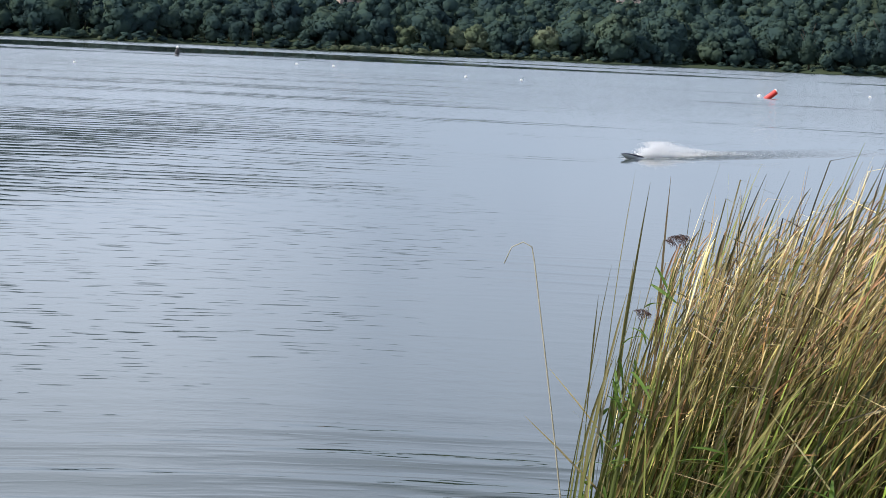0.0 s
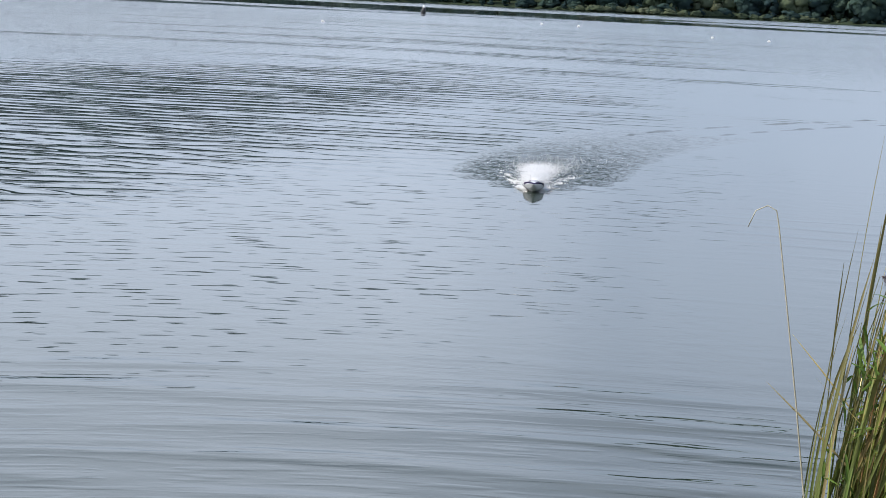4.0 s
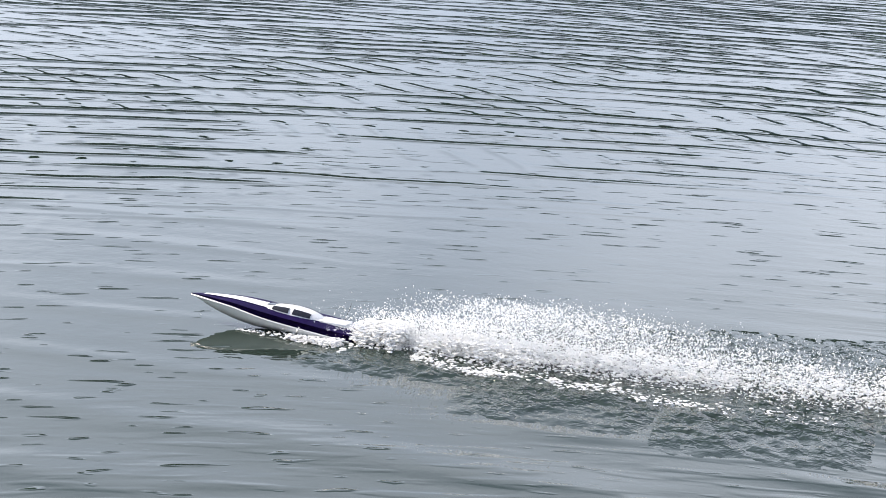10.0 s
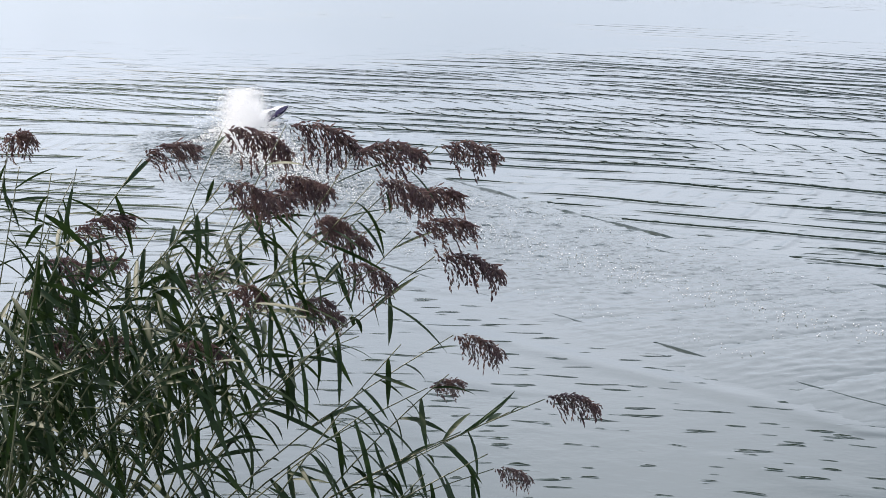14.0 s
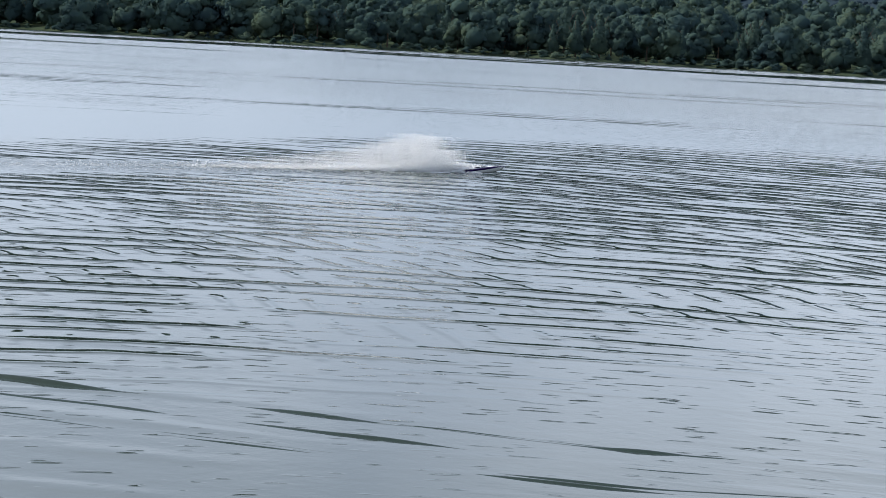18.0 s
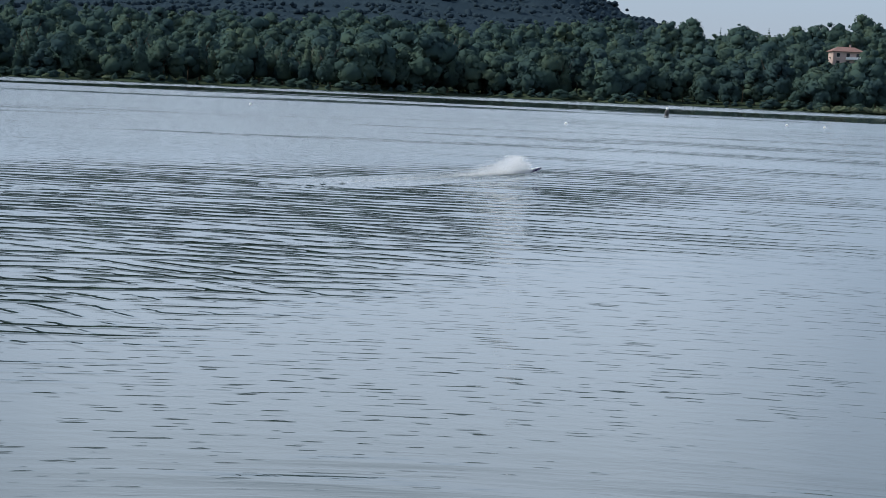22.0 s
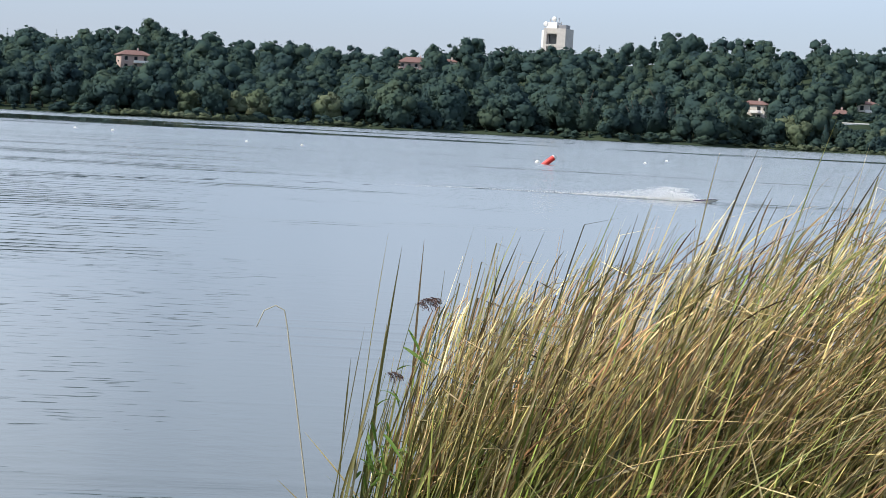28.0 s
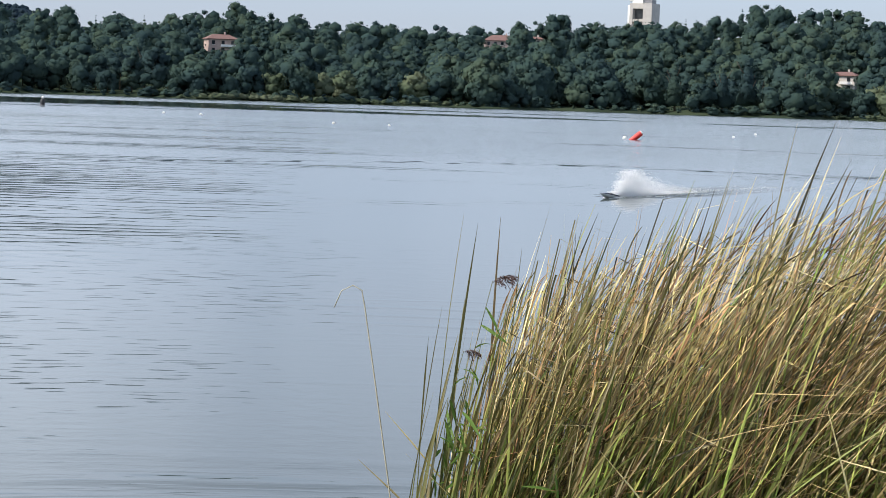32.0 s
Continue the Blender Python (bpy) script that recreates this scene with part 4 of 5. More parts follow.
def cattail_bed():
    """The thick cattail stand: dry tips over green stems, bent to one side by the wind."""
    rng = random.Random(21)
    tan, green, dry, rust = [], [], [], []
    for i in range(8200):
        x = -0.40 + 4.3 * rng.random() ** 1.05
        y = 8.75 + 2.9 * rng.random() ** 1.15
        if x < -0.40 + 0.22 * abs(y - 9.2):
            continue
        inner = min(1.0, max(0.0, (x + 0.45) / 1.9))
        tall = rng.random() ** 0.36
        k1 = 0.07 + 0.62 * inner * (0.55 + 0.45 * rng.random()) + rng.gauss(0, 0.16 if rng.random() < 0.7 else 0.40)
        k1 = max(k1, 0.02 if x < 0.3 else -0.12)
        k2 = 0.05 + inner * (1.7 * rng.random() if rng.random() < 0.5 else 0.3 * rng.random()) + 0.2 * rng.random()
        w = Vector((WIND.x, WIND.y + rng.gauss(0, 0.4), 0))
        top = (1.72 + 0.78 * min(1.0, inner * 1.05) + 0.06 * (y - 9.0)) * (0.40 + 0.60 * tall) + max(0.0, rng.gauss(-0.26, 0.17))
        length = top / rise(max(0.0, k1), k2)
        side = Vector((rng.gauss(0.6, 0.5), rng.gauss(0, 0.8), 0))
        bent = rng.choice((0.15, 0.3, 0.5, 0.8)) if tall < 0.93 and rng.random() < 0.7 else 0.0
        g = blade_geometry(rng, (x, y, bed_z(x, y) - 0.02), length, 0.0042 + 0.0066 * rng.random() ** 1.5, w, k1, k2, side, bent, 10, rng.uniform(0.45, 0.85), rng.gauss(0, 1.9))
        q = rng.random()
        (tan if q < 0.44 else green if q < 0.66 else rust if q < 0.77 else dry).append(g)
    for i in range(1000):  # short undergrowth
        x, y = 0.25 + 3.6 * rng.random(), 8.8 + 2.6 * rng.random()
        g = blade_geometry(rng, (x, y, bed_z(x, y) - 0.02), 0.7 + 0.9 * rng.random(), 0.012, Vector((rng.gauss(0.5, 0.6), rng.gauss(0, 0.5), 0)), 0.4, 0.4, Vector((rng.gauss(0.7, 0.5), rng.gauss(0, 0.7), 0)), 0.5 if rng.random() < 0.3 else 0.0, 7, 0.5, rng.gauss(0, 1.5))
        (green if rng.random() < 0.75 else tan).append(g)
    for i in range(3400):  # upper leaves that part from their stems and bend over
        x, y = -0.2 + 4.0 * rng.random(), 8.8 + 2.6 * rng.random() ** 1.3
        inner = min(1.0, max(0.0, (x + 0.45) / 1.9))
        top = 1.60 + 0.80 * min(1.0, inner * 1.05) + 0.05 * (y - 9.0) + rng.gauss(0, 0.06)
        z = top * (0.42 + 0.46 * rng.random() ** 0.8)
        k1 = max(0.05, 0.15 + 0.75 * inner * rng.random() + rng.gauss(0, 0.3))
        k2 = 0.3 + 1.2 * inner * rng.random()
        length = min(0.30 + 0.45 * rng.random(), (top - z) / rise(k1, k2))
        g = blade_geometry(rng, (x + 0.35 * inner * z, y, bed_z(x, y) + z), length, 0.0042 + 0.0068 * rng.random(), Vector((WIND.x, rng.gauss(0, 0.5), 0)), k1, k2, Vector((rng.gauss(0.6, 0.5), rng.gauss(0, 0.8), 0)), rng.choice((0.0, 0.0, 0.4, 0.8)), 7, rng.uniform(0.4, 0.7), rng.gauss(0, 1.5))
        q = rng.random()
        (tan if q < 0.42 else dry if q < 0.68 else rust if q < 0.84 else green).append(g)
    for i in range(170):  # single blades that stand above the rest
        x, y = -0.3 + 4.1 * rng.random(), 8.9 + 2.2 * rng.random()
        inner = min(1.0, max(0.0, (x + 0.45) / 1.9))
        k1 = max(0.03, 0.08 + 0.45 * inner * rng.random() + rng.gauss(0, 0.08))
        top = 1.85 + 0.72 * min(1.0, inner * 1.05) + 0.06 * (y - 9.0) + 0.22 * rng.random()
        g = blade_geometry(rng, (x, y, bed_z(x, y)), top / rise(k1, 0.2), 0.009 + 0.006 * rng.random(), Vector((WIND.x, rng.gauss(0, 0.3), 0)), k1, 0.2, Vector((rng.gauss(0.7, 0.4), rng.gauss(0, 0.6), 0)), rng.choice((0.0, 0.0, 0.3, 0.7)), 11, rng.uniform(0.84, 0.93), rng.gauss(0, 1.0))
        (dry if rng.random() < 0.5 else green).append(g)
    for i in range(150):  # stems knocked across the others
        x, y = 0.2 + 3.4 * rng.random(), 8.75 + 0.9 * rng.random()
        g = blade_geometry(rng, (x, y, bed_z(x, y) + 0.1 * rng.random()), 0.8 + 1.1 * rng.random(), 0.008 + 0.006 * rng.random(), Vector((rng.choice((-1.0, 1.0)) * rng.random(), rng.gauss(0, 0.4), 0)), 0.9, 0.2, Vector((0.5, rng.gauss(0, 1), 0)), 0.0, 7, 0.7, rng.gauss(0, 1.0))
        dry.append(g)
    fresh = []
    for i in range(420):  # fresh low leaves at the open edge
        x, y = -0.38 + 1.9 * rng.random() ** 1.4, 8.72 + 0.7 * rng.random()
        fresh.append(blade_geometry(rng, (x, y, bed_z(x, y) - 0.02), 0.9 + 0.75 * rng.random(), 0.009 + 0.008 * rng.random(), Vector((rng.gauss(0.8, 0.4), rng.gauss(0, 0.4), 0)), 0.08 + 0.25 * rng.random(), 0.2 + 0.4 * rng.random(), Vector((rng.gauss(0.7, 0.4), rng.gauss(0, 0.6), 0)), 0.0, 8, 0.7, rng.gauss(0, 1.4)))
    tan.sort(key=lambda g: g[0][0][1])
    front, tan = tan[:300], tan[300:]
    t = thing("cattail_bed", "dense tall cattails with golden dry tips and green stems in the shallows", "cattails", kind="stuff")
    part("golden_blades", joined(tan, "golden_blades", BLADE), BLADE, t, "golden brown blades, green towards the root")
    for g in front:  # the outer blades, one by one
        part("blade", joined([g], "blade", BLADE), BLADE, t)
    part("green_blades", joined(green, "green_blades", BLADE_GREEN), BLADE_GREEN, t, "green blades")
    part("fresh_blades", joined(fresh, "fresh_blades", BLADE_FRESH), BLADE_FRESH, t, "fresh bright green blades")
    part("dry_blades", joined(dry, "dry_blades", BLADE_DRY), BLADE_DRY, t, "straw-coloured dry blades")
    part("rust_blades", joined(rust, "rust_blades", BLADE_RUST), BLADE_RUST, t, "rust-brown withered blades")
    # broken stems that lie in the shallow water at the foot of the stand
    litter = []
    for i in range(170):
        x, y = -0.55 + 1.3 * rng.random(), 8.45 + 0.9 * rng.random()
        a = rng.random() * 6.283
        litter.append(blade_geometry(rng, (x, y, max(0.0, bed_z(x, y)) + 0.002), 0.10 + 0.35 * rng.random() ** 2, 0.008 + 0.008 * rng.random(), Vector((math.cos(a), math.sin(a), 0)), 9.0 - 7.0 * rng.random() ** 3, 0.3, Vector((-math.sin(a), math.cos(a), 0)), 0.0, 4))
    tagged(new("reed_litter", joined(litter, "reed_litter", BLADE_DRY)), "broken straw-coloured stems floating at the foot of the cattails", "litter", kind="stuff")


def cattail_plants():
    """Single plants at the open edge of the stand, each with its own leaves."""
    rng = random.Random(5)
    spots = [(-0.72, 9.2, 1.55), (-0.62, 9.0, 1.35), (-0.60, 9.35, 1.6), (-0.54, 9.1, 1.5), (-0.50, 9.5, 1.7), (-0.46, 8.9, 1.5), (-0.42, 9.25, 1.8), (-0.38, 9.6, 1.85), (-0.36, 9.0, 1.65),
             (-0.30, 9.3, 1.9), (-0.25, 8.85, 1.75), (-0.2, 9.5, 1.95), (-0.15, 9.1, 1.9), (-0.1, 8.8, 1.7), (0.0, 9.2, 2.0), (0.1, 8.9, 1.95), (0.25, 9.4, 2.1), (0.4, 9.0, 2.1), (0.6, 9.5, 2.2),
             (0.8, 9.1, 2.2), (1.0, 9.6, 2.3), (1.2, 9.2, 2.3), (1.45, 9.5, 2.35), (1.7, 9.3, 2.35), (2.0, 9.6, 2.4), (2.4, 9.4, 2.4)]
    spots = [(x + 0.26, y, ln * (1.20 if x < -0.31 else 1.06)) for x, y, ln in spots]
    spots += [(-0.52, 9.1, 1.55), (-0.49, 8.95, 1.8), (-0.47, 9.3, 1.95), (-0.44, 9.0, 1.7), (-0.42, 9.2, 2.1), (-0.39, 8.9, 1.75), (-0.36, 9.15, 2.0), (-0.34, 8.85, 1.6), (-0.31, 9.05, 1.9), (-0.28, 9.3, 2.15), (-0.25, 8.9, 1.7)]
    for x, y, length in spots:
        t = thing("cattail_plant", "slender cattail with long green leaves at the edge of the reeds", "cattail", Matrix.Translation((x, y, bed_z(x, y) - 0.02)), "single cattails")
        for i in range(7):
            side = Vector((rng.gauss(0.8, 0.3), rng.gauss(0, 0.5), 0))
            ln = length * (0.52 + 0.56 * rng.random())
            dirv = Vector((WIND.x * (1 if rng.random() < 0.85 else 0.3), rng.gauss(0, 0.25), 0))
            g = blade_geometry(rng, (rng.gauss(0, 0.03), rng.gauss(0, 0.03), 0), ln, 0.011 + 0.008 * rng.random(), dirv, rng.gauss(0.19, 0.11), 0.1 + 0.35 * rng.random(), side, 0.4 if rng.random() < 0.2 else 0.0, 10, rng.uniform(0.55, 0.85), rng.gauss(0, 1.2))
            mat = BLADE_GREEN if rng.random() < 0.75 else BLADE if rng.random() < 0.5 else BLADE_DRY
            part("leaf", joined([g], "leaf", mat), mat, t)
    # a lone broken stalk that stands clear of the rest
    v, f = tube([(0, 0, 0), (-0.08, 0, 0.5), (-0.156, 0, 1.0), (-0.23, 0.01, 1.45), (-0.285, 0.01, 1.78), (-0.30, 0.01, 1.85), (-0.34, 0.01, 1.87), (-0.39, 0, 1.845), (-0.42, 0, 1.77)], 0.0042, 0.002, 6)
    t = thing("bent_reed", "lone pale reed stalk with its tip folded over", "reed", Matrix.Translation((-0.40, 9.0, bed_z(-0.40, 9.0) - 0.02)))
    part("stem", raw("stem", [tuple(p) for p in v], f, DRY_STEM, True), DRY_STEM, t)


LEAF_MESHES, FRESH_MESHES, PLUME_MESHES = [], [], []


def reed_prototypes():
    rng = random.Random(3)
    for i in range(8):
        v, f, uv = [], [], []
        length, width, droop = 0.14 + 0.13 * rng.random(), 0.010 + 0.008 * rng.random(), 0.2 + 0.9 * rng.random()
        p, d = Vector((0, 0, 0)), Vector((0, 1, 0.25)).normalized()
        for k in range(7):
            q = k / 6
            w = width * 0.5 * max(0.03, math.sin(math.pi * min(1, 0.12 + 0.88 * q)) ** 0.8)
            v.extend([(p.x - w, p.y, p.z), (p.x, p.y, p.z - w * 0.3), (p.x + w, p.y, p.z)])
            uv.extend([(0, q), (0.5, q), (1, q)])
            if k:
                a = (k - 1) * 3
                f.extend([(a, a + 1, a + 4, a + 3), (a + 1, a + 2, a + 5, a + 4)])
            d = (d + Vector((0, 0, -droop / 6))).normalized()
            p = p + d * length / 6
        LEAF_MESHES.append(raw("leaf", v, f, REED_LEAF, True, uv))
        FRESH_MESHES.append(raw("leaf", v, f, REED_FRESH, True, uv))
    for i in range(6):
        v, f = [], []
        p, d = Vector((0, 0, 0)), Vector((rng.gauss(0, 0.1), 1, 0.5)).normalized()
        for k in range(24):  # side branches that droop to one side, each with its spikelets
            q = k / 23
            full = math.sin(math.pi * min(1, q * 0.72 + 0.24))
            for _ in range(2):
                a = rng.random() * 6.28
                o = p.copy()
                w = Vector((math.cos(a) * 0.55, 0.75 + 0.4 * rng.random(), 0.35 * math.sin(a) + 0.1)).normalized()
                reach = (0.02 + 0.085 * full) * (0.45 + 0.75 * rng.random())
                n_sp = 4 + int(reach * 90)
                for j in range(n_sp):
                    o = o + w * (reach / n_sp)
                    w = (w + Vector((rng.gauss(0, 0.10), 0.02, -0.16 - 0.10 * rng.random()))).normalized()
                    h = (w + Vector((rng.gauss(0, 0.5), rng.gauss(0, 0.4), rng.gauss(-0.2, 0.4)))).normalized()
                    ln, wd = 0.010 + 0.012 * rng.random(), 0.0018 + 0.0022 * rng.random()
                    e = h.cross(Vector((0.3, 0.2, 0.9))).normalized() * wd
                    g = h.cross(e).normalized() * wd
                    m, n = o + h * ln * 0.5, len(v)
                    v.extend([tuple(o), tuple(m + e), tuple(m + g), tuple(m - e), tuple(o + h * ln)])
                    f.extend([(n, n + 1, n + 2), (n, n + 2, n + 3), (n + 4, n + 2, n + 1), (n + 4, n + 3, n + 2)])
            d = (d + Vector((rng.gauss(0, 0.03), 0, -0.05))).normalized()
            p = p + d * 0.0062
        PLUME_MESHES.append(raw("plume", v, f, PLUME, False))


def reed_stalk(rng, base, tip, leaves, plume_size, sag=0.1, leaf_from=0.3, leaf_set=LEAF_MESHES):
    """A common reed that arches from base to tip, with hanging leaves and a drooping plume."""
    base, tip = Vector(base), Vector(tip)
    t = thing("common_reed", "arching common reed with lance-shaped leaves and a purple-brown plume" if plume_size else "leafy common reed stem with lance-shaped green leaves", "reed", Matrix.Translation(base), "common reeds on the bank")
    span = tip - base
    flat = Vector((span.x, span.y, 0))
    pts = []
    for i in range(10):
        q = i / 9
        p = Vector((flat.x * (q ** 1.25), flat.y * (q ** 1.25), span.z * q)) + Vector((0, 0, sag * math.sin(math.pi * q)))
        pts.append(p)
    v, f = tube(pts, 0.0042, 0.0016, 5)
    part("stem", raw("stem", [tuple(p) for p in v], f, REED_STEM, True), REED_STEM, t)
    for i in range(leaves):
        q = leaf_from + (0.97 - leaf_from) * (i + rng.random() * 0.6) / leaves
        k = min(8, int(q * 9))
        p = pts[k].lerp(pts[k + 1], q * 9 - k)
        heading = math.atan2(-flat.x, flat.y) + (rng.choice((-1, 1)) * (0.3 + 1.1 * rng.random()))
        ob = part("leaf", rng.choice(leaf_set), None, t)
        s = 0.8 + 0.5 * rng.random()
        ob.matrix_local = Matrix.Translation(p) @ Matrix.Rotation(heading, 4, "Z") @ Matrix.Rotation(radians(rng.uniform(-75, 30)), 4, "X") @ Matrix.Rotation(rng.gauss(0, 0.5), 4, "Y") @ Matrix.Scale(s, 4)
    if plume_size:
        ob = part("plume", rng.choice(PLUME_MESHES), None, t, "drooping purple-brown plume")
        ob.matrix_local = Matrix.Translation(pts[-1]) @ Matrix.Rotation(math.atan2(-flat.x, flat.y) + rng.gauss(0, 0.3), 4, "Z") @ Matrix.Rotation(radians(rng.uniform(-15, 25)), 4, "X") @ Matrix.Scale(plume_size, 4)


def spot(az, el, d):
    a = radians(az)
    return (d * math.sin(a), d * math.cos(a), CAM_H + d * math.tan(radians(el)))


def reed_clump():
    rng = random.Random(11)
    tips = [(-72.9, -6.6, 6.6, 1.0), (-75.3, -6.9, 6.5, 1.15), (-72.9, -9.7, 6.4, 1.1), (-72.3, -11.9, 6.5, 0.85), (-69.6, -13.6, 6.3, 0.85), (-71.0, -15.6, 6.2, 0.6), (-77.2, -6.1, 6.7, 1.3),
            (-74.1, -8.2, 6.8, 1.1), (-73.6, -9.0, 6.5, 1.0), (-76.9, -11.2, 6.3, 0.7), (-79.0, -6.3, 6.9, 1.2), (-77.5, -7.6, 6.9, 1.0), (-73.0, -13.4, 6.4, 0.6), (-78.6, -8.4, 6.6, 1.0)]
    for az, el, d, size in tips:
        size *= 1.3
        b = spot(-82.5 + rng.gauss(0, 0.9), 0, d + rng.gauss(0, 0.15))
        reed_stalk(rng, (b[0], b[1], bed_z(b[0], b[1]) - 0.05), spot(az, el, d), 13 if el > -13 else 16, size, 0.06 + 0.05 * rng.random(), 0.25)
    b = spot(-84.0, 0, 5.2)
    reed_stalk(rng, (b[0], b[1], 0.05), spot(-64.9, -17.6, 5.2), 14, 0.5, 0.12, 0.45)
    b = spot(-83.0, 0, 5.0)
    reed_stalk(rng, (b[0], b[1], 0.05), spot(-66.5, -19.5, 5.0), 10, 0.0, 0.12, 0.45)
    for az, el, d in ((-73.6, -10.4, 6.4), (-72.4, -13.0, 6.3), (-73.8, -12.2, 6.2), (-72.0, -14.6, 6.2), (-74.6, -14.0, 6.1), (-71.2, -15.2, 6.0), (-73.0, -15.8, 6.0), (-75.2, -11.4, 6.5), (-74.8, -16.4, 5.9), (-70.6, -14.0, 6.3)):
        b = spot(-81.5 + rng.gauss(0, 1.2), 0, d + rng.gauss(0, 0.15))
        reed_stalk(rng, (b[0], b[1], bed_z(b[0], b[1]) - 0.05), spot(az, el, d), 17, 0.0, 0.05 + 0.04 * rng.random(), 0.3)
    for i in range(58):
        az = -74.5 - 10.5 * rng.random()
        d = 6.0 + 1.3 * rng.random()
        el = -6.6 - 6.2 * rng.random() - 0.25 * max(0.0, az + 77)
        b = spot(min(az - 2.0, -86.5 + rng.gauss(0, 2.0)), 0, d + rng.gauss(0, 0.2))
        reed_stalk(rng, (b[0], b[1], bed_z(b[0], b[1]) - 0.05), spot(az, el, d), 18, 1.2 if rng.random() < 0.25 else 0.0, 0.05, 0.52)


def edge_reeds():
    """Leafy reeds, two with round seed heads, between the cattails."""
    rng = random.Random(8)
    reed_stalk(rng, (-0.42, 9.1, -0.1), spot(-0.75, -5.1, 9.1), 10, 0.7, 0.02, 0.35, FRESH_MESHES)
    reed_stalk(rng, (-0.50, 9.0, -0.1), spot(-1.5, -7.1, 9.0), 12, 0.5, 0.02, 0.3, FRESH_MESHES)
    reed_stalk(rng, (-0.36, 9.05, -0.1), spot(-1.9, -8.4, 9.05), 12, 0.0, 0.02, 0.3, FRESH_MESHES)
    reed_stalk(rng, (-0.40, 8.9, -0.1), spot(-1.3, -8.0, 8.9), 14, 0.0, 0.02, 0.3, FRESH_MESHES)
    reed_stalk(rng, (0.25, 8.75, 0.0), spot(1.2, -10.2, 8.7), 12, 0.0, 0.02, 0.4, FRESH_MESHES)
    reed_stalk(rng, (0.75, 8.70, 0.0), spot(4.2, -11.0, 8.6), 12, 0.0, 0.02, 0.4, FRESH_MESHES)


reed_prototypes()
cattail_bed()
cattail_plants()
reed_clump()
edge_reeds()

# ---- the model speedboat ----
HULL_WHITE = mottled("hull_white", [(0.66, 0.67, 0.66), (0.74, 0.75, 0.74)], 8.0, 0.22)
HULL_BLUE = mottled("hull_navy", [(0.008, 0.004, 0.036), (0.014, 0.007, 0.052)], 8.0, 0.5, 0.0, 0.03)
CANOPY_DARK = mottled("canopy_glass", [(0.012, 0.013, 0.016), (0.02, 0.02, 0.025)], 10.0, 0.08)
CHROME = mottled("steel", [(0.5, 0.5, 0.5), (0.62, 0.62, 0.62)], 20.0, 0.25, 0.0, 0.5, "", 1.0)
LENGTH = 0.95


def hull_section(q):
    """Half-beam, keel, chine and gunwale at q from the stern (0) to the stem (1)."""
    beam = 0.128 * (1 - max(0.0, (q - 0.25) / 0.75) ** 2.4) + 0.003
    gun = 0.050 + 0.042 * min(1.0, q / 0.7) - 0.014 * max(0.0, (q - 0.7) / 0.3) ** 2
    keel = -0.035 + 0.109 * max(0.0, (q - 0.5) / 0.5) ** 2.2
    stripe = gun - (0.036 - 0.026 * max(0.0, (q - 0.5) / 0.5))
    chine = keel + (stripe - keel) * (0.62 + 0.2 * q)
    return beam, keel, chine, stripe, gun


def skin(rows):
    bm = bmesh.new()
    grid = [[bm.verts.new(c) for c in row] for row in rows]
    for a, b in zip(grid, grid[1:]):
        for i in range(len(a) - 1):
            bm.faces.new((a[i], a[i + 1], b[i + 1], b[i]))
    return bm, grid


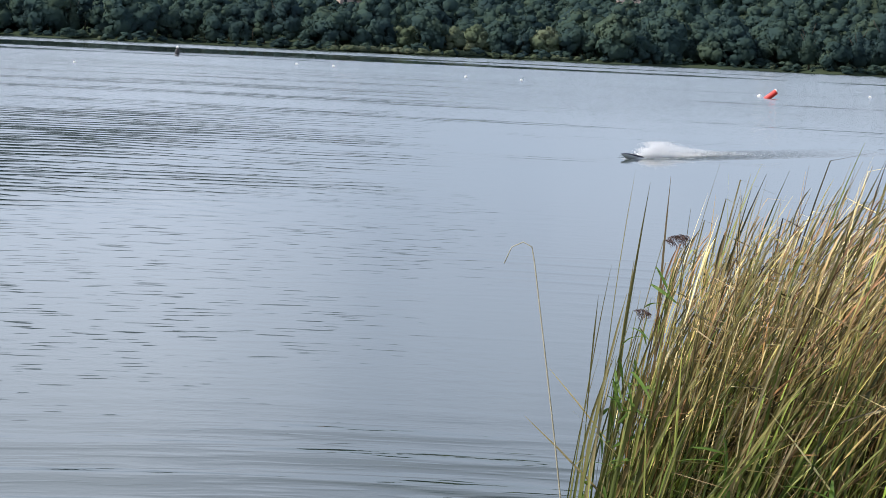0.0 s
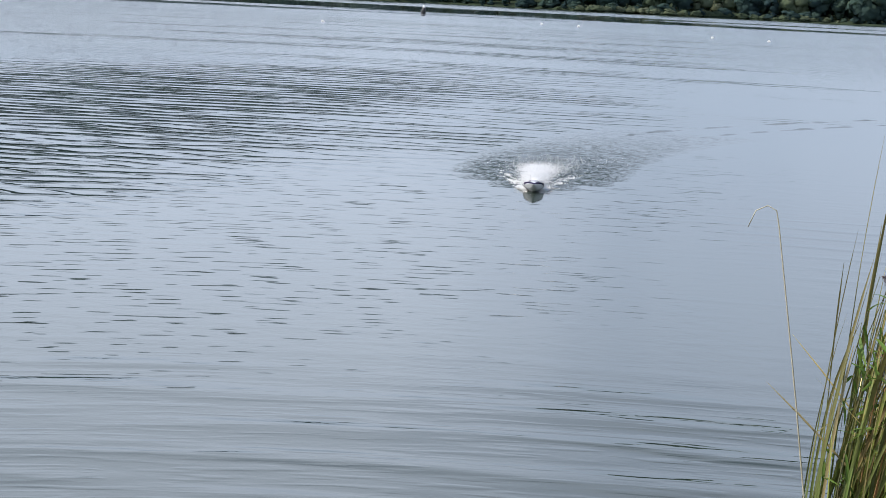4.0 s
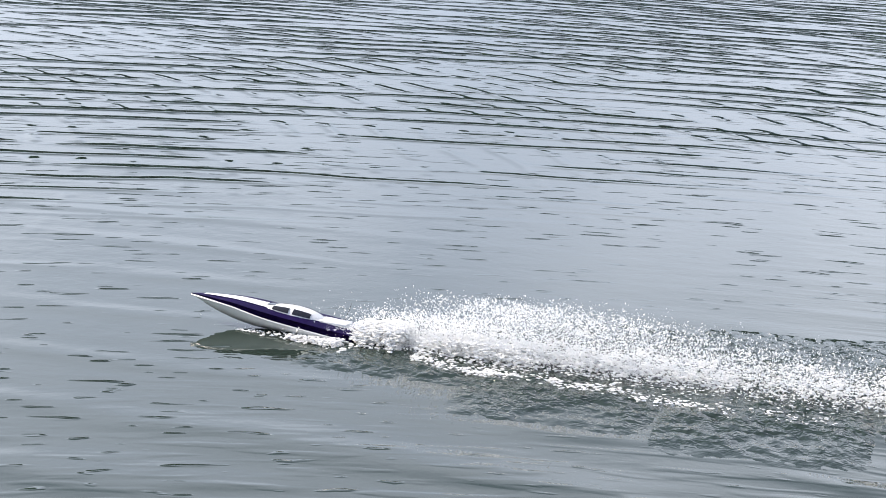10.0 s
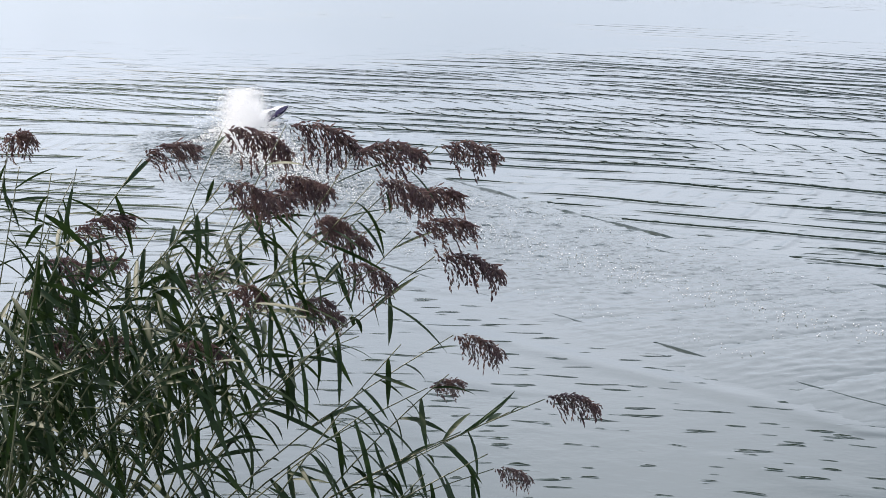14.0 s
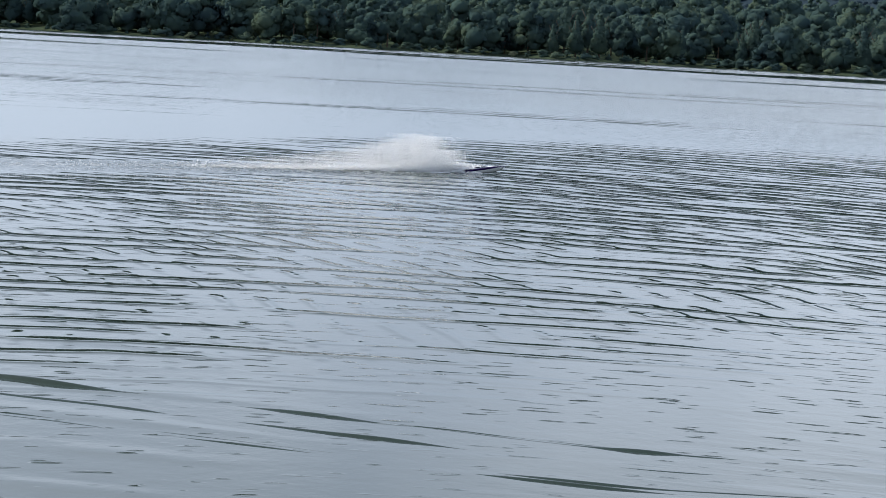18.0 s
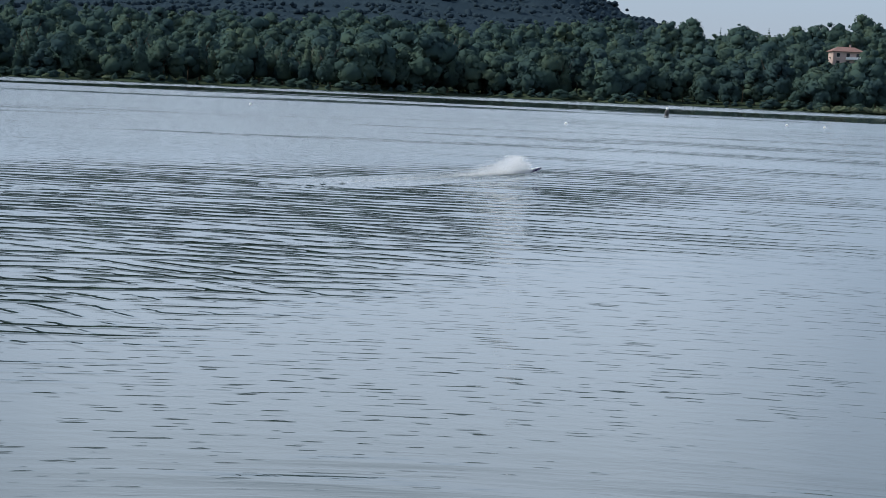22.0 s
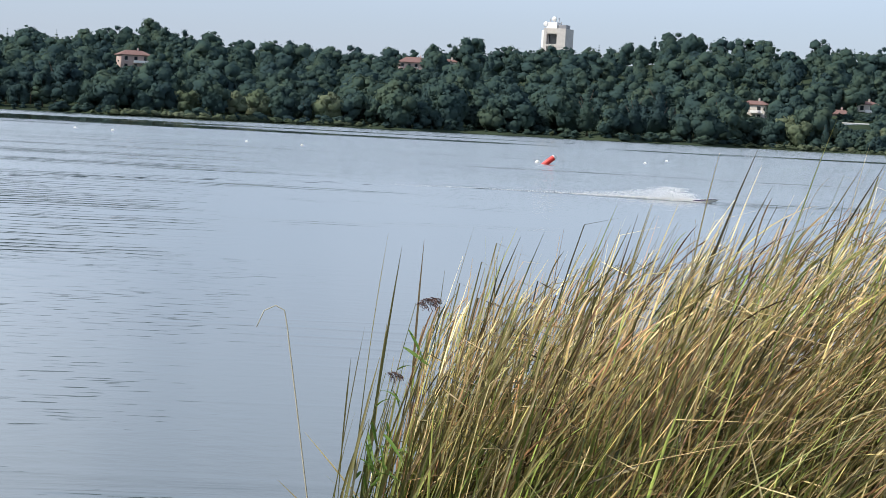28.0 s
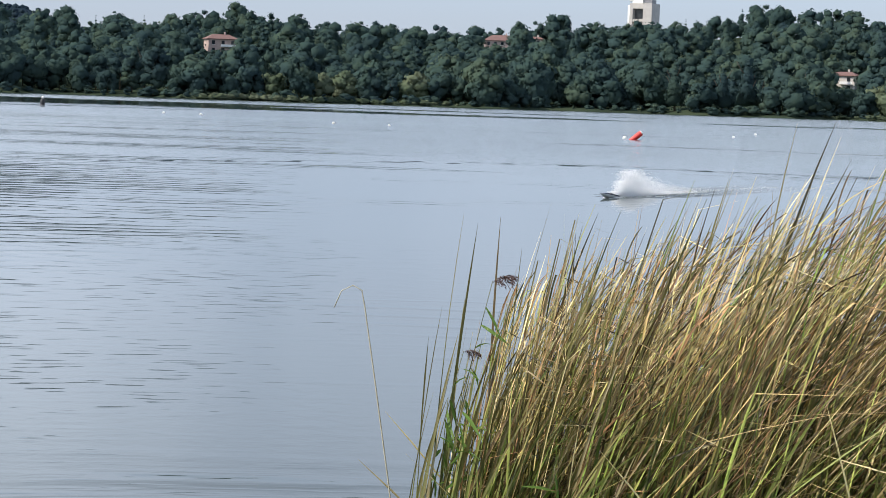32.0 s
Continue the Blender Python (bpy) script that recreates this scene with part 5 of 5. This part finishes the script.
def speedboat():
    t = thing("model_speedboat", "white and navy blue radio-controlled speedboat racing across the lake", "model boat")
    n = 26
    st = [(i / (n - 1), -LENGTH / 2 + LENGTH * i / (n - 1)) for i in range(n)]
    rows = []
    for q, y in st:
        b, k, c, s, g = hull_section(q)
        rows.append([(-b * 0.97, y, s), (-b * 0.9, y, c), (-b * 0.45, y, k + (c - k) * 0.42), (0, y, k), (b * 0.45, y, k + (c - k) * 0.42), (b * 0.9, y, c), (b * 0.97, y, s)])
    bm, grid = skin(rows)
    bm.faces.new(grid[0])
    part("hull", bm, HULL_WHITE, t, "glossy white V-shaped hull")
    for sign in (-1, 1):
        rows = []
        for q, y in st:
            b, k, c, s, g = hull_section(q)
            rows.append([(sign * b * 0.972, y, s), (sign * b * 1.0, y, (s + g) / 2), (sign * b * 0.985, y, g)])
        bm, grid = skin(rows)
        bmesh.ops.solidify(bm, geom=bm.faces[:], thickness=0.003)
        part("side_stripe", bm, HULL_BLUE, t, "dark navy blue side panel")
        rows = []
        for q, y in st:
            b, k, c, s, g = hull_section(q)
            rows.append([(sign * b * 0.985, y, s - 0.004), (sign * (b * 0.985 + 0.004), y, s - 0.002), (sign * (b * 0.985 + 0.004), y, s + 0.004), (sign * b * 0.985, y, s + 0.006)])
        bm, grid = skin(rows)
        part("rub_rail", bm, HULL_WHITE, t, "thin white rubbing strake")
    rows = []
    for q, y in st:
        b, k, c, s, g = hull_section(q)
        rows.append([(-b * 0.985, y, g), (-b * 0.6, y, g + b * 0.05), (0, y, g + b * 0.08), (b * 0.6, y, g + b * 0.05), (b * 0.985, y, g)])
    bm, grid = skin(rows)
    part("deck", bm, HULL_BLUE, t, "navy cambered deck")
    rows = []
    for q, y in st[1:-2]:
        b, k, c, s, g = hull_section(q)
        rows.append([(-b * 0.40, y, g + b * 0.063 + 0.003), (0, y, g + b * 0.08 + 0.003), (b * 0.40, y, g + b * 0.063 + 0.003)])
    bm, grid = skin(rows)
    part("deck_stripe", bm, HULL_WHITE, t, "white panel along the deck")
    b, k, c, s, g = hull_section(0.0)
    bm = bmesh.new()
    box(bm, -b * 0.96, b * 0.96, -LENGTH / 2 - 0.006, -LENGTH / 2, k + 0.02, g, 0.002)
    part("transom", bm, HULL_BLUE, t, "navy transom")
    # canopy: a long low cockpit with dark windows
    rows = []
    for i in range(15):
        q = i / 14
        y = -0.27 + 0.33 * q
        hgt = 0.036 * math.sin(math.pi * min(1.0, 0.06 + 0.94 * q ** 0.8)) ** 0.7
        w = 0.072 * (math.sin(math.pi * (0.12 + 0.8 * q)) ** 0.5)
        z = hull_section((y + LENGTH / 2) / LENGTH)[4] + 0.004
        rows.append([(-w, y, z), (-w * 0.86, y, z + hgt * 0.6), (-w * 0.5, y, z + hgt * 0.93), (0, y, z + hgt), (w * 0.5, y, z + hgt * 0.93), (w * 0.86, y, z + hgt * 0.6), (w, y, z)])
    bm, grid = skin(rows)
    canopy = part("canopy", bm, HULL_WHITE, t, "white streamlined canopy")
    for sign in (-1, 1):
        for i0, i1 in ((2, 6), (7, 11)):
            rws = []
            for i in range(i0, i1 + 1):
                a, bb = Vector(rows[i][0 if sign < 0 else 6]), Vector(rows[i][2 if sign < 0 else 4])
                mid = Vector(rows[i][1 if sign < 0 else 5])
                out = Vector((sign * 0.002, 0, 0.002))
                rws.append([tuple(a.lerp(mid, 0.35) + out), tuple(mid + out * 1.4), tuple(mid.lerp(bb, 0.75) + out)])
            bm, grid = skin(rws)
            part("window", bm, CANOPY_DARK, canopy, "dark side window")
    rws = []
    for i in (11, 12, 13):
        r = rows[i]
        rws.append([tuple(Vector(c) + Vector((0, 0.002, 0.003))) for c in (r[2], r[3], r[4])])
    bm, grid = skin(rws)
    part("windscreen", bm, CANOPY_DARK, canopy, "dark windscreen")
    v, f = tube([(0.05, -0.37, 0.05), (0.05, -0.38, 0.10), (0.052, -0.40, 0.17)], 0.0022, 0.0012, 6)
    part("antenna", raw("antenna", [tuple(p) for p in v], f, BLACK_PLASTIC, True), BLACK_PLASTIC, t)
    bm = bmesh.new()
    box(bm, -0.05, 0.05, -0.42, -0.27, 0.060, 0.078, 0.003)
    part("hatch", bm, HULL_WHITE, t, "white engine hatch")
    bm = bmesh.new()
    box(bm, 0.035, 0.041, -0.545, -0.50, -0.10, 0.03, 0.001)
    part("rudder", bm, CHROME, t)
    v, f = tube([(0, -0.44, -0.03), (0, -0.50, -0.045), (0, -0.54, -0.05)], 0.005, 0.005, 8)
    part("drive_shaft", raw("drive_shaft", [tuple(p) for p in v], f, CHROME, True), CHROME, t)
    for i in range(3):
        bm = bmesh.new()
        box(bm, -0.008, 0.008, -0.002, 0.002, 0.004, 0.028, 0.001)
        ob = part("propeller_blade", bm, CHROME, t)
        ob.matrix_local = Matrix.Translation((0, -0.545, -0.05)) @ Matrix.Rotation(radians(120 * i), 4, "Y") @ Matrix.Rotation(radians(25), 4, "Z")
    for sign in (-1, 1):
        bm = bmesh.new()
        box(bm, sign * 0.085 - 0.018, sign * 0.085 + 0.018, -0.53, -0.476, -0.012, -0.006, 0.001)
        part("trim_tab", bm, CHROME, t)
    return t


BOAT = speedboat()


# ---- spray, foam and ruffled water behind the boat ----
def droplets(rng, count, place, size):
    """Fine drops, each a sliver of water that catches the light."""
    r = np.random.default_rng(rng.randrange(10 ** 6))
    c = np.array([place(i) for i in range(count)])
    d = r.normal(0, 1, (count, 3, 3))
    d -= d.mean(axis=1, keepdims=True)
    d *= (size * (0.5 + r.random((count, 1, 1)))) / 1.2
    v = (c[:, None, :] + d).reshape(-1, 3)
    return v.tolist(), np.arange(count * 3).reshape(-1, 3).tolist()


def lumps(rng, count, place, size):
    v, f = [], []
    for i in range(count):
        p = place(i)
        s = size * (0.45 + rng.random())
        k = len(v)
        for c in ICO_V:
            j = 0.65 + 0.7 * rng.random()
            v.append((p[0] + c[0] * s * j, p[1] + c[1] * s * 1.5 * j, p[2] + c[2] * s * 0.55 * j))
        f.extend(tuple(k + t for t in q) for q in ICO_F)
    return v, f


TRAIL = []  # (object, distance behind the boat's middle)


def build_wake():
    rng = random.Random(40)
    for k in range(17):
        s = 0.55 + 0.33 * k
        top = 0.05 + 0.72 * min(1.0, max(0.0, s - 0.40) / 0.95) * math.exp(-max(0.0, s - 1.35) / 1.9)
        n = int(52000 * math.exp(-max(0.0, s - 1.2) / 1.15)) + 150
        spread = 0.045 + 0.06 * (s - 0.5)

        def place(i):
            h = rng.random() ** 2.6
            return (rng.gauss(0, spread * (0.6 + 0.5 * h)), rng.gauss(0, 0.22), 0.01 + top * h)
        v, f = droplets(rng, n, place, 0.0044)
        ob = tagged(new("spray", raw("spray", v, f, FOAM)), "white rooster tail of spray thrown up behind the boat", "spray", "boat spray", "stuff")
        TRAIL.append((ob, s, top))
    for k in range(24):
        s = 0.62 + 0.5 * k
        wide = 0.12 + 0.14 * min(s, 4.0) + 0.05 * max(0.0, s - 4.0)
        fade = math.exp(-s / 4.5)

        def place(i):
            y = (rng.random() - 0.5) * (0.56 if s > 0.8 else 0.26)
            q = rng.random()
            if q < 0.62 or noise.noise(Vector((s * 2.1 + y * 2.0, 0.3, 0.7))) < -0.25:
                return (rng.gauss(0, 0.05 + 0.03 * min(s, 4.0)), y, 0.008 + 0.12 * rng.random() ** 1.5 * fade)
            if q < 0.74:
                return (rng.uniform(-wide, wide), y, 0.004 + 0.01 * rng.random())
            side = 1 if rng.random() < 0.5 else -1
            return (side * (wide - 0.13 * y) + 0.10 * noise.noise(Vector((s * 3.0 - y * 3.0, side, 5.0))) + rng.gauss(0, 0.030 + 0.006 * s), y, 0.004 + 0.012 * rng.random())
        v, f = lumps(rng, int(100 + 4200 * fade ** 2.3), place, 0.0030 + 0.0050 * fade)
        ob = tagged(new("wake_foam", raw("wake_foam", v, f, FOAM)), "white foam streaks of the boat's wake", "foam", "boat wake", "stuff")
        TRAIL.append((ob, s, 0.0))
    for s in (0.0, 0.30):  # foam along the after part of the hull
        def place(i):
            y = (rng.random() - 0.5) * 0.32
            side = 1 if rng.random() < 0.5 else -1
            back = max(0.0, s - y + 0.16)
            return (side * (0.10 + 0.14 * back * rng.random() + 0.05 * back) + rng.gauss(0, 0.018), y, 0.004 + 0.06 * back * rng.random() ** 1.6)
        v, f = lumps(rng, 160 + int(4800 * s), place, 0.0054)
        ob = tagged(new("wake_foam", raw("wake_foam", v, f, FOAM)), "white foam breaking along the boat's hull", "foam", "boat wake", "stuff")
        TRAIL.append((ob, s, 0.0))
    for k in range(15):
        s = 0.8 + 0.9 * k
        wide = 0.25 + 0.52 * min(s, 2.0) + 0.05 * max(0.0, s - 2.0)
        amp = 0.030 * math.exp(-s / 7.0) * min(1.0, 0.3 + s / 4.5)
        nx, ny = 70, 44
        v, f, uv = [], [], []
        for j in range(ny + 1):
            for i in range(nx + 1):
                x = -wide + 2 * wide * i / nx
                y = -0.5 + 1.0 * j / ny
                e = max(0.0, 1 - abs(2 * i / nx - 1) ** 4) * max(0.0, 1 - abs(2 * j / ny - 1) ** 6)
                z = 0.003 * e - 0.004 * (1 - e) + e * amp * (noise.noise(Vector((x * 19, y * 16 + k * 3.1, 0.4))) + 0.7 * noise.noise(Vector((x * 37, y * 33 + k, 2.2))) + 0.6)
                v.append((x, y, z))
                uv.append((i / nx, max(0.0, 1 - (2 * i / nx - 1) ** 2) * min(1.0, 1.2 * math.exp(-(s - y) / 8.0)) * max(0.0, 1 - (s - y) / 13.5) * min(1.0, 0.15 + 0.4 * (s - y))))
        for j in range(ny):
            for i in range(nx):
                a = j * (nx + 1) + i
                f.append((a, a + 1, a + nx + 2, a + nx + 1))
        ob = tagged(new("wake_water", raw("wake_water", v, f, RUFFLED, True, uv)), "choppy dark water of the boat's wake", "wake", "boat wake", "stuff")
        TRAIL.append((ob, s, 0.0))


build_wake()


def wave_ridge(line, height, half, label):
    """A long wake wave: a smooth ridge along line, fading at both ends."""
    pts = []
    for (x0, y0), (x1, y1) in zip(line, line[1:]):
        for k in range(24):
            pts.append(Vector((x0 + (x1 - x0) * k / 24, y0 + (y1 - y0) * k / 24, 0)))
    for _ in range(60):
        pts = [pts[0]] + [(a + b * 2 + c) / 4 for a, b, c in zip(pts, pts[1:], pts[2:])] + [pts[-1]]
    n = len(pts)
    v, f = [], []
    m = 13
    for i, p in enumerate(pts):
        d = (pts[min(i + 1, n - 1)] - pts[max(i - 1, 0)]).normalized()
        s = Vector((-d.y, d.x, 0))
        q = i / (n - 1)
        h = height * min(1.0, 6 * q, 6 * (1 - q)) * max(0.0, 0.5 + 1.6 * noise.noise(Vector((p.x * 1.5, p.y * 1.5, height * 300))))
        for k in range(m):
            u = -1 + 2 * k / (m - 1)
            c = p + s * (half * u + 0.03 * noise.noise(Vector((p.x * 1.3, p.y * 1.3, 4.0))))
            v.append((c.x, c.y, h * math.exp(-(u * 2.2) ** 2) - 0.004 - 0.004 * abs(u)))
    for i in range(n - 1):
        for k in range(m - 1):
            a = i * m + k
            f.append((a, a + m, a + m + 1, a + 1))
    return tagged(new("wake_wave", raw("wake_wave", v, f, WATER, True)), label, "wave", "wake waves", "stuff")


RIDGES = []
ridge_line = [(-21.0, 4.4), (-17.8, 4.1), (-13.7, 4.9), (-10.5, 5.9), (-7.4, 7.1), (-5.2, 8.0), (-4.2, 8.8), (-3.6, 9.8)]
for k, (dx, dy, hh, hw) in enumerate(((0.0, 0.0, 0.024, 0.07), (0.25, -0.30, 0.013, 0.06), (0.45, -0.75, 0.009, 0.05), (-0.1, 0.42, 0.008, 0.05), (0.1, -0.52, 0.008, 0.05))):
    ob = wave_ridge([(a + dx, b + dy) for a, b in ridge_line], hh, hw, "long low wake wave rolling away over the lake")
    RIDGES.append((ob, -0.21, 0.27, 10.5 + 0.4 * k))


def course_waves():
    """The low waves that the boat leaves along its way; each swells up once it has passed."""
    ts, p, way = course_table()
    for t0 in [-3.0 + 1.5 * k for k in range(5)] + [17.5 + 1.5 * k for k in range(9)]:
        for side, hh in ((-1, 0.030), (1, 0.020)):
            line = []
            for k in range(9):
                t = t0 + 1.9 * k / 8
                a, b = [np.array([np.interp(q, ts, p[:, 0]), np.interp(q, ts, p[:, 1])]) for q in (t - 0.1, t + 0.1)]
                d = (b - a) / max(1e-6, np.hypot(*(b - a)))
                c = (a + b) / 2 + side * np.array([-d[1], d[0]]) * 0.55
                line.append((float(c[0]), float(c[1])))
            ob = wave_ridge(line, hh, 0.20, "long low wake wave along the boat's course")
            COURSE_WAVES.append((ob, t0 + 1.9))


near_line = [(-15.0, 4.2), (-13.0, 4.7), (-10.5, 5.5), (-8.0, 6.4), (-6.0, 7.2)]
for k, (dx, dy, hh, hw) in enumerate(((0.0, 0.0, 0.013, 0.05), (0.15, 0.40, 0.008, 0.045))):
    ob = wave_ridge([(a + dx, b + dy) for a, b in near_line], hh, hw, "long low wake wave rolling towards the bank")
    RIDGES.append((ob, -0.05, -0.26, 10.5 + 0.4 * k))

# the boat's course over the lake: seconds, x, y
COURSE = [(-4.0, 14.0, 74.0), (-2.0, 7.0, 61.0), (0.0, -0.9, 47.8), (1.0, -3.9, 40.6), (2.0, -5.1, 35.0), (3.0, -5.3, 29.8), (4.0, -4.75, 25.2), (5.0, -3.65, 20.6), (6.0, -2.42, 16.9), (7.0, -1.88, 13.5),
          (7.6, -1.98, 11.4), (8.0, -2.38, 10.28), (8.5, -3.38, 9.38), (9.0, -4.58, 8.42), (9.5, -5.95, 7.7), (10.0, -7.45, 7.1), (11.0, -10.6, 5.85), (12.0, -14.2, 4.85), (13.0, -17.8, 4.1), (14.0, -22.3, 4.9), (15.0, -26.1, 10.2),
          (16.0, -27.35, 16.2), (17.0, -27.0, 23.1), (18.0, -24.3, 30.2), (19.0, -21.4, 37.0), (20.0, -19.4, 43.7), (21.0, -18.5, 50.6), (22.0, -18.0, 57.2), (23.0, -16.8, 62.2), (24.0, -13.9, 66.6), (25.0, -9.0, 71.6),
          (26.5, 0.9, 77.6), (28.0, 9.6, 74.8), (28.7, 13.4, 73.0), (29.3, 15.0, 70.2), (29.9, 12.2, 67.2), (30.5, 8.6, 64.4), (31.0, 6.1, 60.4), (31.5, 4.05, 56.2), (32.0, 1.95, 51.9)]


def course_table():
    """Even samples of the course: times, places and the length of way."""
    ts = np.arange(-4.0, 32.01, 0.05)
    kt = np.array([c[0] for c in COURSE])
    kp = np.array([c[1:] for c in COURSE])
    sl = np.gradient(kp, kt, axis=0)
    out = []
    for t in ts:
        i = int(np.clip(np.searchsorted(kt, t, side="right") - 1, 0, len(kt) - 2))
        h = kt[i + 1] - kt[i]
        u = (t - kt[i]) / h
        out.append((2 * u ** 3 - 3 * u * u + 1) * kp[i] + (u ** 3 - 2 * u * u + u) * h * sl[i] + (3 * u * u - 2 * u ** 3) * kp[i + 1] + (u ** 3 - u * u) * h * sl[i + 1])
    p = np.array(out)
    way = np.concatenate([[0.0], np.cumsum(np.hypot(*np.diff(p, axis=0).T))])
    return ts, p, way


COURSE_WAVES = []
course_waves()


def motions():
    ts, p, way = course_table()

    def at_way(w):
        return np.array([np.interp(w, way, p[:, 0]), np.interp(w, way, p[:, 1])])

    def pose_at(w, z=0.0, rx=0.0, reach=0.3):
        a, b = at_way(w - reach), at_way(w + reach)
        c = at_way(w)
        return pose(c[0], c[1], z, rx, 0.0, math.degrees(math.atan2(-(b[0] - a[0]), b[1] - a[1])))

    times = [i * 0.25 for i in range(129)]
    walk(BOAT, [(t, pose_at(np.interp(t, ts, way), 0.032, 3.6, 0.4)) for t in times])
    for ob, vx, vy, t0 in RIDGES:  # the waves swell up behind the boat, spread and die away
        rows = []
        for t in [i * 1.0 for i in range(33)]:
            u = min(max(0.0, t - t0 + 0.5), 13.0)
            z = -0.09 + 0.09 * min(1.0, max(0.0, (t - t0) / 1.5)) - 0.07 * min(1.0, max(0.0, (t - 20.0) / 3.0))
            rows.append((t, pose(vx * u, vy * u, z)))
        walk(ob, rows)
    for ob, t0 in COURSE_WAVES:
        rows = []
        for t in [i * 1.0 for i in range(33)]:
            z = -0.08 + 0.08 * min(1.0, max(0.0, (t - t0 - 0.4) / 0.8)) - 0.08 * min(1.0, max(0.0, (t - t0 - 7.0) / 4.0))
            rows.append((t, pose(0, 0, z)))
        walk(ob, rows)
    speed = np.gradient(way, ts)

    def lift(t):
        """How much of the spray's height the boat throws up at its speed."""
        if t < 7.6:
            return 0.55 if t < 3.0 else 0.55 - 0.25 * min(1.0, t - 3.0)
        return float(np.clip((0.40 if t < 16.0 else 0.58) + 0.14 * (np.interp(t, ts, speed) - 3.2) - 0.28 * min(1.0, max(0.0, t - 20.0) / 2.5), 0.30, 1.0))

    def settle(t, s):
        """Foam lies low behind the slow boat until it opens up near the bank."""
        return 0.075 * float(np.clip((8.4 - t) / 1.0, 0.0, 1.0)) if s > 3.4 else 0.0

    for ob, s, top in TRAIL:
        foam = ob.name.startswith("wake_foam")
        walk(ob, [(t, pose_at(np.interp(t, ts, way) - s, -settle(t, s) if foam else -top * (1.0 - lift(t)))) for t in times])


motions()
